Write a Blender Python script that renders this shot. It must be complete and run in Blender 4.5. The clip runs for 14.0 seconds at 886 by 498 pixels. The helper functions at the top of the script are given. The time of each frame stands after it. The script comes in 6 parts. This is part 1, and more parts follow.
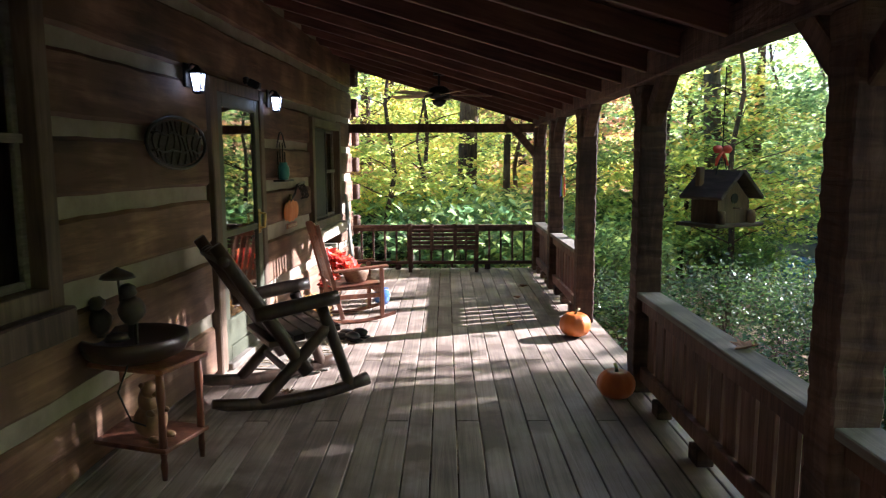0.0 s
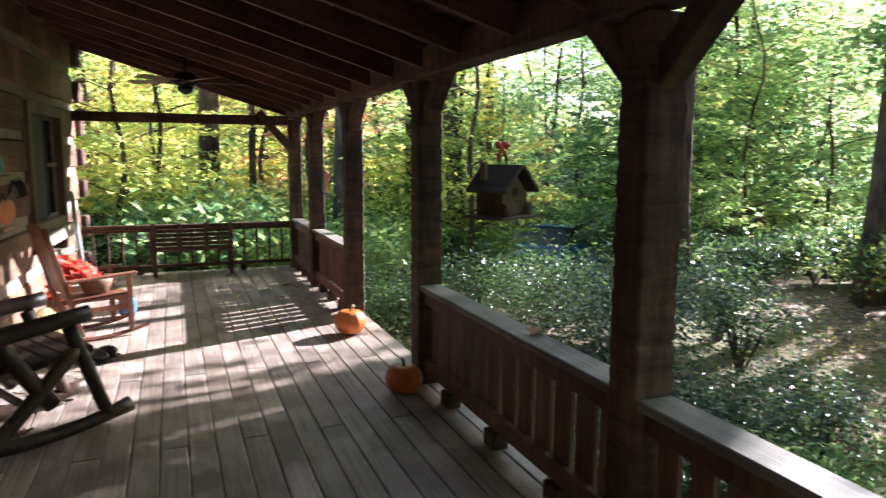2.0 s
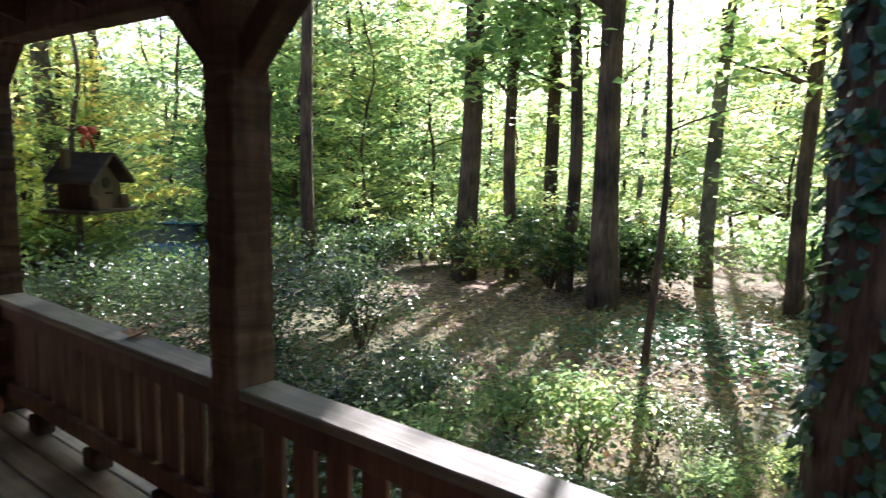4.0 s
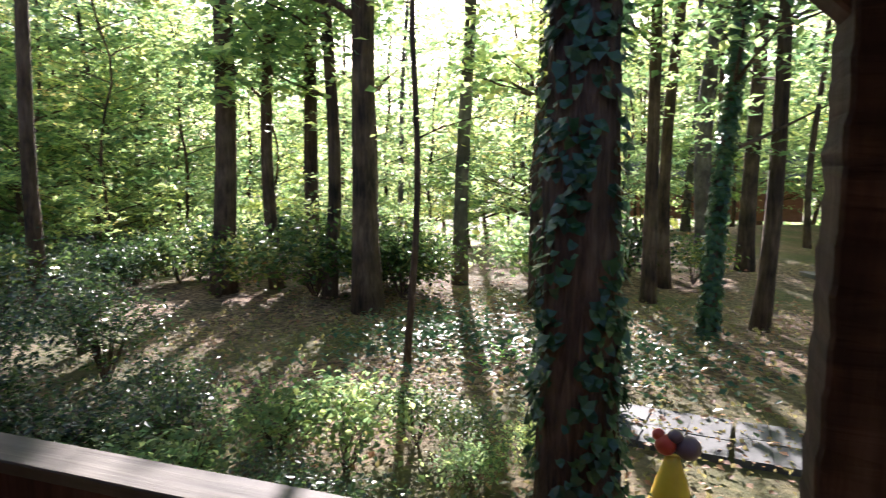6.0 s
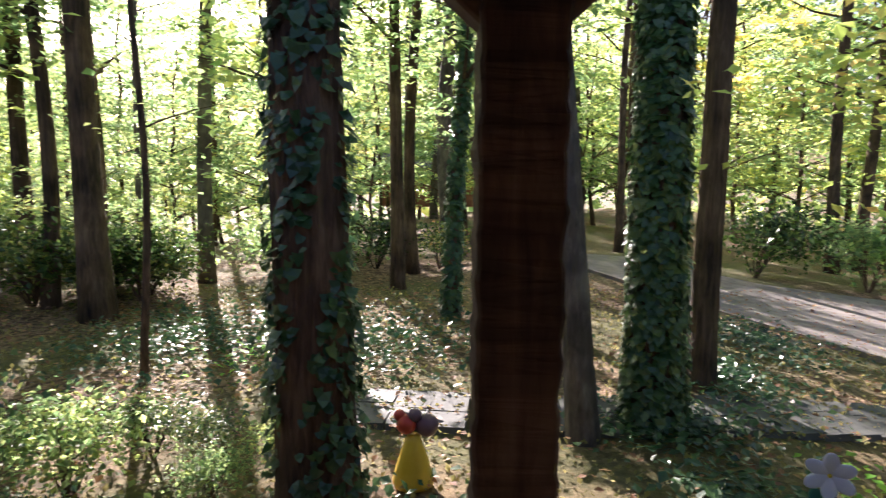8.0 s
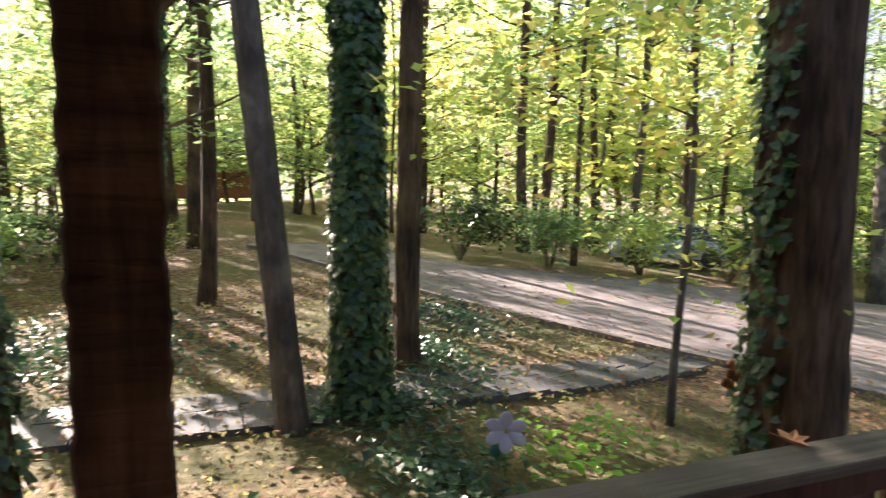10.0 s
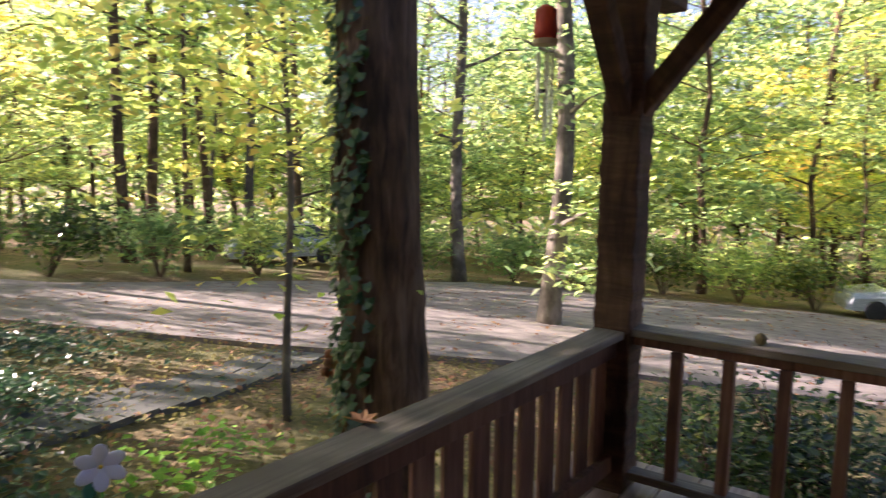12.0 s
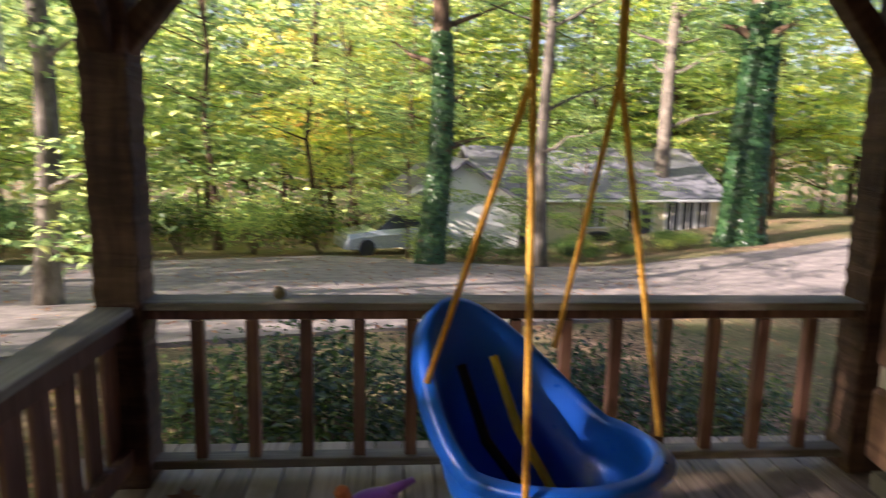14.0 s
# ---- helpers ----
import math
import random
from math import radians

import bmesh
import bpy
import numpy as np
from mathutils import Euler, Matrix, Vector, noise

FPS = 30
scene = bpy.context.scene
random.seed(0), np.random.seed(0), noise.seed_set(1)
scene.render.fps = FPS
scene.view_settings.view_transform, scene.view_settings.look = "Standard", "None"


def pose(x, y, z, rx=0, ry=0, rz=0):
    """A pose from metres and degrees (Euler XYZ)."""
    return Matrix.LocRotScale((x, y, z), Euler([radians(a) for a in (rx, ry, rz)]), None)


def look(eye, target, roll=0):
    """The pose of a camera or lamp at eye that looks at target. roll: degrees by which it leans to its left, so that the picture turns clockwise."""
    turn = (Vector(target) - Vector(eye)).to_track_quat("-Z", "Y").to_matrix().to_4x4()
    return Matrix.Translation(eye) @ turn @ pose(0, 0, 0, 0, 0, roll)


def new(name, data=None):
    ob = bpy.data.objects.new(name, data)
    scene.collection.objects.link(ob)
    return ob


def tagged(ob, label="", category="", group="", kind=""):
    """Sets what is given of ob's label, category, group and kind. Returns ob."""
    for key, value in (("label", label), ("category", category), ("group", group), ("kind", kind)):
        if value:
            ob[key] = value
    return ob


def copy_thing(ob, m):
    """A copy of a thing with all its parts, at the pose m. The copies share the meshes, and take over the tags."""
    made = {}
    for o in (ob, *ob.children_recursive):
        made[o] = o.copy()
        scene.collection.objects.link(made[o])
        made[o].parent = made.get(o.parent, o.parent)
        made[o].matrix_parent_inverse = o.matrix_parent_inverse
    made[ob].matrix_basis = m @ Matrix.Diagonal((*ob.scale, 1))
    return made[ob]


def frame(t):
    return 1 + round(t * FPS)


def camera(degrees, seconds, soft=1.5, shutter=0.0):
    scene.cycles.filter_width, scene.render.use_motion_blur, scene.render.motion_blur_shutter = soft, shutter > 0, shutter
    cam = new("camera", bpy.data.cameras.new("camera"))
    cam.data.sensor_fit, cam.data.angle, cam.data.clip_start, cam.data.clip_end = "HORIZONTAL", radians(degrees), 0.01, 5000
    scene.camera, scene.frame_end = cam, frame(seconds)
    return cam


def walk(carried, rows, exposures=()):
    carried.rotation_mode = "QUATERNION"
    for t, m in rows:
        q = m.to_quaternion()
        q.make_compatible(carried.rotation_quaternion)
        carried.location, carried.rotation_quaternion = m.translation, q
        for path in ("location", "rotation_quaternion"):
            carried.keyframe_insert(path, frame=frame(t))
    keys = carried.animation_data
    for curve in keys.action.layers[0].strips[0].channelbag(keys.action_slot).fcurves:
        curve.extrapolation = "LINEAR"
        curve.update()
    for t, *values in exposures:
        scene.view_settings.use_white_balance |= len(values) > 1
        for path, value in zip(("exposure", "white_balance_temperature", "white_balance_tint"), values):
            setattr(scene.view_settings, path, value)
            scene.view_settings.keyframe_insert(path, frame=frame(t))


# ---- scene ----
cam = camera(66.0, 14.0, soft=1.1, shutter=0.45)
PATH = [
    (0, (-0.049, 0.062, 1.524), (-0.057, 2.046, 1.271), -0.2),
    (0.5, (-0.156, 0.177, 1.525), (-0.038, 2.159, 1.285), 0.8),
    (1, (-0.264, 0.248, 1.535), (0.055, 2.208, 1.296), 0.3),
    (1.5, (-0.297, 0.28, 1.529), (0.234, 2.192, 1.278), 0.2),
    (2, (-0.285, 0.273, 1.518), (0.443, 2.117, 1.251), 0.3),
    (2.5, (-0.235, 0.261, 1.516), (0.712, 2.001, 1.242), 0.6),
    (3, (-0.225, 0.254, 1.51), (0.957, 1.844, 1.237), 1.2),
    (3.5, (-0.195, 0.228, 1.506), (1.183, 1.65, 1.23), 1.2),
    (4, (-0.159, 0.199, 1.492), (1.395, 1.43, 1.225), 1.2),
    (4.2, (-0.111, 0.169, 1.486), (1.477, 1.357, 1.228), 1.3),
    (6.5, (-0.096, 0.069, 1.485), (1.831, 0.549, 1.254), 0.4),
    (7, (-0.089, 0.022, 1.487), (1.872, 0.342, 1.261), 0.4),
    (7.5, (-0.068, -0.019, 1.487), (1.911, 0.129, 1.243), 0.4),
    (7.7, (-0.059, -0.038, 1.493), (1.924, 0.037, 1.244), 0.4),
    (9.8, (-0.093, -0.268, 1.501), (1.758, -0.975, 1.227), 1.1),
    (10, (-0.095, -0.282, 1.505), (1.719, -1.08, 1.231), 1.1),
    (10.5, (-0.097, -0.342, 1.498), (1.597, -1.371, 1.228), 1.1),
    (11, (-0.094, -0.38, 1.49), (1.446, -1.629, 1.225), 1.3),
    (11.5, (-0.11, -0.432, 1.481), (1.24, -1.885, 1.225), 1.2),
    (12, (-0.117, -0.487, 1.483), (1.023, -2.111, 1.232), 0.9),
    (12.5, (-0.125, -0.583, 1.488), (0.793, -2.342, 1.236), 0.5),
    (13, (-0.136, -0.714, 1.476), (0.567, -2.569, 1.222), 0.3),
    (13.5, (-0.066, -0.751, 1.459), (0.221, -2.71, 1.177), 1.3),
    (14, (-0.061, -0.77, 1.45), (-0.214, -2.733, 1.102), 1.2),
]
EXPOSURES = [(0, 2.56, 5300, 21), (1.5, 2.62, 5300, 21), (4, 2.5, 5450, 22), (7, 2.02, 5800, 25), (10, 2.45, 6300, 28), (12, 2.42, 6400, 32), (14, 2.22, 6450, 27)]
walk(cam, [(t, look(eye, target, roll)) for t, eye, target, roll in PATH], EXPOSURES)

# ---- light ----
SUN_AZ, SUN_EL = 71.0, 24.0          # degrees clockwise from +y, degrees up
world = bpy.data.worlds.new("sky")
scene.world = world
world.use_nodes = True
sky = world.node_tree.nodes.new("ShaderNodeTexSky")
sky.sky_type, sky.sun_disc = "NISHITA", False
sky.sun_elevation, sky.sun_rotation = radians(SUN_EL), radians(SUN_AZ)
sky.air_density, sky.dust_density = 1.0, 2.5
background = world.node_tree.nodes["Background"]
background.inputs["Strength"].default_value = 0.057
world.node_tree.links.new(sky.outputs[0], background.inputs["Color"])
sun_data = bpy.data.lights.new("sun", "SUN")
sun_data.energy, sun_data.angle, sun_data.color = 5.0, radians(0.53), (1.0, 0.9, 0.74)
sun = new("sun", sun_data)
to_sun = Vector((math.sin(radians(SUN_AZ)) * math.cos(radians(SUN_EL)), math.cos(radians(SUN_AZ)) * math.cos(radians(SUN_EL)), math.sin(radians(SUN_EL))))
sun.matrix_world = look(to_sun * 50, (0, 0, 0))


# ---- materials ----
def nodes_of(name):
    m = bpy.data.materials.new(name)
    m.use_nodes = True
    return m, m.node_tree, m.node_tree.nodes["Principled BSDF"]


def add(tree, kind, inputs=(), **settings):
    n = tree.nodes.new("ShaderNode" + kind)
    for key, value in settings.items():
        setattr_safe(n, key, value)
    for key, value in dict(inputs).items():
        if isinstance(value, bpy.types.NodeSocket):
            tree.links.new(value, n.inputs[key])
        else:
            n.inputs[key].default_value = value
    return n


def setattr_safe(n, key, value):
    if key == "operation":
        n.operation = value
    elif key == "blend_type":
        n.blend_type = value
    elif key == "data_type":
        n.data_type = value
    elif key == "noise_dimensions":
        n.noise_dimensions = value
    elif key == "feature":
        n.feature = value
    elif key == "wave_type":
        n.wave_type = value
    elif key == "bands_direction":
        n.bands_direction = value


def ramp(tree, fac, stops):
    r = tree.nodes.new("ShaderNodeValToRGB")
    els = r.color_ramp.elements
    while len(els) < len(stops):
        els.new(0.5)
    for e, (p, c) in zip(els, stops):
        e.position, e.color = p, (*c, 1)
    tree.links.new(fac, r.inputs[0])
    return r.outputs[0]


def coords(tree, stretch=(1, 1, 1), spread=0.0):
    """Object coordinates, stretched, with a random shift for each object."""
    c = add(tree, "TexCoord").outputs["Object"]
    if spread:
        rnd = add(tree, "ObjectInfo").outputs["Random"]
        shift = add(tree, "VectorMath", {0: rnd, 1: (spread, spread * 1.7, spread * 2.3)}, operation="MULTIPLY").outputs[0]
        c = add(tree, "VectorMath", {0: c, 1: shift}, operation="ADD").outputs[0]
    return add(tree, "VectorMath", {0: c, 1: stretch}, operation="MULTIPLY").outputs[0]


def bump(tree, shader, height, strength, distance=0.01):
    b = add(tree, "Bump", {"Height": height, "Strength": strength, "Distance": distance})
    tree.links.new(b.outputs[0], shader.inputs["Normal"])


def wood(name, dark, mid, light, grain=(30, 30, 1.5), rough=0.7, relief=0.4, tint=0.35, stain=None, deep=0.004, hewn=False):
    """Wood with long grain along the small number of grain, knots of tone and a tone of its own for each piece."""
    m, t, s = nodes_of(name)
    c = coords(t, grain, 40.0)
    fine = add(t, "TexNoise", {"Vector": c, "Scale": 1.0, "Detail": 6.0, "Roughness": 0.65, "Distortion": 0.6}).outputs[0]
    broad = add(t, "TexNoise", {"Vector": coords(t, (1.3, 1.3, 1.3), 30.0), "Scale": 1.4, "Detail": 3.0}).outputs[0]
    both = add(t, "Math", {0: fine, 1: broad}, operation="ADD").outputs[0]
    both = add(t, "Math", {0: both, 1: -0.5}, operation="ADD").outputs[0]
    col = ramp(t, both, [(0.25, dark), (0.5, mid), (0.78, light)])
    rnd = add(t, "ObjectInfo").outputs["Random"]
    v = add(t, "Math", {0: rnd, 1: tint}, operation="MULTIPLY").outputs[0]
    v = add(t, "Math", {0: v, 1: 1.0 - tint / 2}, operation="ADD").outputs[0]
    hsv = add(t, "HueSaturation", {"Value": v, "Color": col})
    out = hsv.outputs[0]
    if stain:
        n = add(t, "TexNoise", {"Vector": coords(t, (1, 1, 1), 11.0), "Scale": 2.6, "Detail": 5.0}).outputs[0]
        k = ramp(t, n, [(0.48, (0, 0, 0)), (0.66, (1, 1, 1))])
        out = add(t, "MixRGB", {"Fac": k, "Color1": out, "Color2": (*stain, 1)}).outputs[0]
    height = fine
    if hewn:
        marks = add(t, "TexNoise", {"Vector": coords(t, (2.2, 2.2, 17.0), 9.0), "Scale": 1.0, "Detail": 3.0, "Distortion": 0.8}).outputs[0]
        tone = ramp(t, marks, [(0.35, (0.62, 0.58, 0.55)), (0.62, (1.15, 1.12, 1.08))])
        out = add(t, "MixRGB", {"Fac": 1.0, "Color1": out, "Color2": tone}, blend_type="MULTIPLY").outputs[0]
        height = add(t, "Math", {0: marks, 1: 2.2, 2: fine}, operation="MULTIPLY_ADD").outputs[0]
    t.links.new(out, s.inputs["Base Color"])
    s.inputs["Roughness"].default_value = rough
    bump(t, s, height, relief, deep)
    return m


def plain(name, a, b, scale=8.0, rough=0.6, metal=0.0, relief=0.15, coat=0.0):
    """A surface that wavers between two near colours, with fine relief."""
    m, t, s = nodes_of(name)
    n1 = add(t, "TexNoise", {"Vector": coords(t, (1, 1, 1), 20.0), "Scale": scale, "Detail": 6.0, "Roughness": 0.6}).outputs[0]
    n2 = add(t, "TexNoise", {"Vector": coords(t, (1, 1, 1), 20.0), "Scale": scale * 9, "Detail": 3.0}).outputs[0]
    t.links.new(ramp(t, n1, [(0.3, a), (0.7, b)]), s.inputs["Base Color"])
    r = add(t, "Math", {0: n2, 1: 0.25}, operation="MULTIPLY").outputs[0]
    r = add(t, "Math", {0: r, 1: rough - 0.12}, operation="ADD").outputs[0]
    t.links.new(r, s.inputs["Roughness"])
    s.inputs["Metallic"].default_value = metal
    s.inputs["Coat Weight"].default_value = coat
    bump(t, s, n2, relief, 0.003)
    return m


def leaf_material(name, stops, through_part=0.6, rough=0.45, gloss=0.5):
    """Thin leaves: each one its own tone, light shines through them."""
    m, t, s = nodes_of(name)
    isl = add(t, "NewGeometry").outputs["Random Per Island"]
    rnd = add(t, "ObjectInfo").outputs["Random"]
    where = add(t, "TexNoise", {"Vector": add(t, "NewGeometry").outputs["Position"], "Scale": 0.22, "Detail": 2.0}).outputs[0]
    k = add(t, "Math", {0: isl, 1: 0.55}, operation="MULTIPLY").outputs[0]
    k = add(t, "Math", {0: rnd, 1: 0.30, 2: k}, operation="MULTIPLY_ADD").outputs[0]
    w = add(t, "Math", {0: where, 1: 0.7, 2: -0.25}, operation="MULTIPLY_ADD").outputs[0]
    k = add(t, "Math", {0: k, 1: w}, operation="ADD").outputs[0]
    col = ramp(t, k, stops)
    t.links.new(col, s.inputs["Base Color"])
    s.inputs["Roughness"].default_value = rough
    s.inputs["Specular IOR Level"].default_value = gloss
    lit = add(t, "HueSaturation", {"Saturation": 0.89, "Value": 3.7, "Color": col})
    glow = add(t, "BsdfTranslucent", {"Color": lit.outputs[0]})
    mix = add(t, "MixShader", {0: through_part, 1: s.outputs[0], 2: glow.outputs[0]})
    t.links.new(mix.outputs[0], t.nodes["Material Output"].inputs[0])
    return m


DECK = wood("weathered deck wood", (0.15, 0.115, 0.095), (0.31, 0.245, 0.20), (0.44, 0.36, 0.30), (38, 1.2, 38), 0.62, 0.5, 0.3, (0.17, 0.125, 0.10))
POST = wood("rough sawn post wood", (0.035, 0.016, 0.011), (0.085, 0.044, 0.029), (0.16, 0.098, 0.068), (16, 16, 2.5), 0.85, 0.8, 0.2, None, 0.008, True)
RAIL = wood("grey weathered rail wood", (0.085, 0.074, 0.06), (0.18, 0.158, 0.13), (0.29, 0.26, 0.22), (40, 1.5, 40), 0.75, 0.5, 0.2, (0.12, 0.10, 0.08))
PICKET = wood("red-brown picket wood", (0.055, 0.025, 0.017), (0.14, 0.066, 0.044), (0.24, 0.13, 0.088), (30, 30, 1.8), 0.75, 0.6, 0.4)
LOG = wood("hewn log wood", (0.05, 0.024, 0.013), (0.145, 0.075, 0.041), (0.29, 0.17, 0.10), (14, 1.2, 14), 0.75, 0.9, 0.4, (0.11, 0.06, 0.035))
ROOFWOOD = wood("dark stained roof wood", (0.045, 0.018, 0.012), (0.10, 0.04, 0.026), (0.17, 0.075, 0.05), (2.0, 30, 30), 0.7, 0.4, 0.3)
TRIM = wood("dark door trim wood", (0.045, 0.028, 0.018), (0.10, 0.065, 0.042), (0.18, 0.125, 0.085), (25, 25, 1.5), 0.6, 0.4, 0.2)
DARKLOG = wood("dark peeled log furniture wood", (0.018, 0.011, 0.008), (0.05, 0.03, 0.02), (0.12, 0.07, 0.045), (12, 12, 2), 0.45, 0.6, 0.3)
CHERRY = wood("red stained chair wood", (0.09, 0.03, 0.018), (0.20, 0.075, 0.042), (0.32, 0.14, 0.08), (20, 20, 2), 0.45, 0.3, 0.2)
CHINK = plain("chinking mortar", (0.23, 0.20, 0.15), (0.35, 0.31, 0.24), 5.0, 0.9, 0, 0.5)
BARK = wood("tree bark", (0.019, 0.012, 0.007), (0.092, 0.055, 0.033), (0.21, 0.14, 0.088), (22, 22, 2.6), 0.95, 1.0, 0.35, None, 0.035)
SMOOTHBARK = wood("grey smooth bark", (0.05, 0.042, 0.033), (0.12, 0.10, 0.08), (0.22, 0.195, 0.16), (12, 12, 4.0), 0.9, 0.8, 0.35, (0.07, 0.06, 0.05), 0.015)
GREENS = [(0.05, (0.03, 0.072, 0.026)), (0.35, (0.075, 0.13, 0.044)), (0.63, (0.17, 0.225, 0.07)), (0.86, (0.34, 0.35, 0.10)), (0.99, (0.48, 0.33, 0.13))]
LEAF = leaf_material("woodland leaves", GREENS, 0.62)
YELLOWLEAF = leaf_material("turning leaves", [(0.05, (0.07, 0.13, 0.012)), (0.4, (0.20, 0.25, 0.04)), (0.65, (0.33, 0.33, 0.06)), (0.88, (0.42, 0.27, 0.07)), (1.0, (0.40, 0.12, 0.06))], 0.6)
PINKLEAF = leaf_material("faded reddish leaves", [(0.1, (0.16, 0.15, 0.05)), (0.45, (0.32, 0.17, 0.10)), (0.8, (0.45, 0.24, 0.18)), (1.0, (0.5, 0.36, 0.2))], 0.5)
SHRUBLEAF = leaf_material("glossy evergreen shrub leaves", [(0.1, (0.010, 0.026, 0.008)), (0.45, (0.028, 0.062, 0.014)), (0.75, (0.08, 0.13, 0.022)), (0.92, (0.24, 0.24, 0.04)), (1.0, (0.35, 0.12, 0.05))], 0.25, 0.2, 0.6)
IVYLEAF = leaf_material("ivy leaves", [(0.1, (0.010, 0.036, 0.016)), (0.5, (0.025, 0.075, 0.028)), (0.85, (0.06, 0.125, 0.038)), (1.0, (0.11, 0.155, 0.04))], 0.15, 0.3, 0.5)
LITTERLEAF = leaf_material("fallen leaves", [(0.1, (0.07, 0.03, 0.015)), (0.5, (0.22, 0.10, 0.045)), (0.8, (0.36, 0.20, 0.09)), (1.0, (0.42, 0.12, 0.04))], 0.15, 0.7)


# ---- shapes ----
def part(name, bm, material, parent=None, label="", smooth=False, m=None):
    """Links a bmesh as one mesh object under a thing."""
    me = bpy.data.meshes.new(name)
    if smooth:
        for f in bm.faces:
            f.smooth = True
    bm.to_mesh(me)
    bm.free()
    me.materials.append(material)
    ob = new(name, me)
    if parent is not None:
        ob.parent = parent
    if m is not None:
        ob.matrix_local = m
    if label:
        ob["label"] = label
    return ob


def empty(name, m=None, label="", category="", group="", kind="", parent=None):
    ob = new(name)
    ob.empty_display_size = 0.1
    if parent is not None:
        ob.parent = parent
    if m is not None:
        ob.matrix_basis = m
    return tagged(ob, label, category, group, kind)


def block(bm, size, at=(0, 0, 0), turn=(0, 0, 0), bevel=0.004, rough=0.0, cuts=0):
    """A bevelled block round a centre, added to bm; rough: how far its faces waver."""
    before = set(bm.verts)
    got = bmesh.ops.create_cube(bm, size=1.0)["verts"]
    bmesh.ops.scale(bm, vec=size, verts=got)
    edges = list({e for v in got for e in v.link_edges})
    if cuts:
        longest = max(range(3), key=lambda n: size[n])
        along = [e for e in edges if abs((e.verts[0].co - e.verts[1].co)[longest]) > size[longest] * 0.9]
        bmesh.ops.subdivide_edges(bm, edges=along, cuts=cuts)
        got = [v for v in bm.verts if v not in before]
        if rough:
            for v in got:
                n = noise.noise_vector(v.co * 3.1 + Vector(at) * 1.7)
                n[longest] = 0
                v.co += n * rough
    if bevel:
        edges = [e for e in {e for v in got for e in v.link_edges} if len(e.link_faces) == 2 and e.calc_face_angle(0) > 0.8]
        bmesh.ops.bevel(bm, geom=edges, offset=bevel, segments=1, affect="EDGES", profile=0.5)
        got = [v for v in bm.verts if v not in before]
    m = Matrix.Translation(at) @ Euler([radians(a) for a in turn]).to_matrix().to_4x4()
    bmesh.ops.transform(bm, matrix=m, verts=got)
    return got


def box(size, at=(0, 0, 0), turn=(0, 0, 0), bevel=0.004, rough=0.0, cuts=0):
    bm = bmesh.new()
    block(bm, size, at, turn, bevel, rough, cuts)
    return bm


def tube(points, radii, sides=10, closed_ends=True, bm=None, waver=0.0, seed=0.0):
    """A round bar along points."""
    bm = bm or bmesh.new()
    points = [Vector(p) for p in points]
    if not isinstance(radii, (list, tuple)):
        radii = [radii] * len(points)
    rings = []
    side = None
    for n, p in enumerate(points):
        d = (points[min(n + 1, len(points) - 1)] - points[max(n - 1, 0)]).normalized()
        if side is None:
            side = d.orthogonal().normalized()
        side = (side - d * side.dot(d)).normalized()
        up = d.cross(side)
        ring = []
        for k in range(sides):
            a = 2 * math.pi * k / sides
            w = 1 + (waver * noise.noise(Vector((math.cos(a) * 1.3, math.sin(a) * 1.3, n * 0.45 + seed))) if waver else 0)
            ring.append(bm.verts.new(p + (side * math.cos(a) + up * math.sin(a)) * radii[n] * w))
        rings.append(ring)
    for a, b in zip(rings, rings[1:]):
        for k in range(sides):
            bm.faces.new((a[k], a[(k + 1) % sides], b[(k + 1) % sides], b[k]))
    if closed_ends:
        bm.faces.new(rings[0][::-1])
        bm.faces.new(rings[-1])
    return bm


def lathe(profile, sides=24, bm=None, at=(0, 0, 0)):
    """A turned shape from (radius, height) pairs."""
    bm = bm or bmesh.new()
    rings = [[bm.verts.new((at[0] + r * math.cos(2 * math.pi * k / sides), at[1] + r * math.sin(2 * math.pi * k / sides), at[2] + z)) for k in range(sides)] for r, z in profile]
    for a, b in zip(rings, rings[1:]):
        for k in range(sides):
            bm.faces.new((a[k], a[(k + 1) % sides], b[(k + 1) % sides], b[k]))
    bm.faces.new(rings[0][::-1])
    bm.faces.new(rings[-1])
    return bm


def leaves_mesh(name, centres, sizes, rng, material, flat=0.6, slim=0.62):
    """Many small pointed leaves as one mesh; flat: how level they lie, 0 to 1."""
    n = len(centres)
    centres = np.asarray(centres, float)
    sizes = np.broadcast_to(np.asarray(sizes, float), (n,))
    yaw = rng.uniform(0, 2 * np.pi, n)
    along = np.stack([np.cos(yaw), np.sin(yaw), rng.normal(-0.25, 1.0 - flat, n)], 1)
    along /= np.linalg.norm(along, axis=1)[:, None]
    side = np.stack([-np.sin(yaw), np.cos(yaw), rng.normal(0, 1.0 - flat, n)], 1)
    side -= along * (side * along).sum(1)[:, None]
    side /= np.linalg.norm(side, axis=1)[:, None]
    up = np.cross(along, side)
    h, w = (sizes / 2)[:, None], (sizes / 2 * slim)[:, None]
    tip = centres + along * h
    base = centres - along * h
    left = centres + side * w - along * h * 0.15 + up * h * 0.18
    right = centres - side * w - along * h * 0.15 + up * h * 0.18
    verts = np.stack([base, right, tip, left], 1).reshape(-1, 3)
    me = bpy.data.meshes.new(name)
    me.from_pydata(verts.tolist(), [], np.arange(4 * n).reshape(-1, 4).tolist())
    me.materials.append(material)
    return me


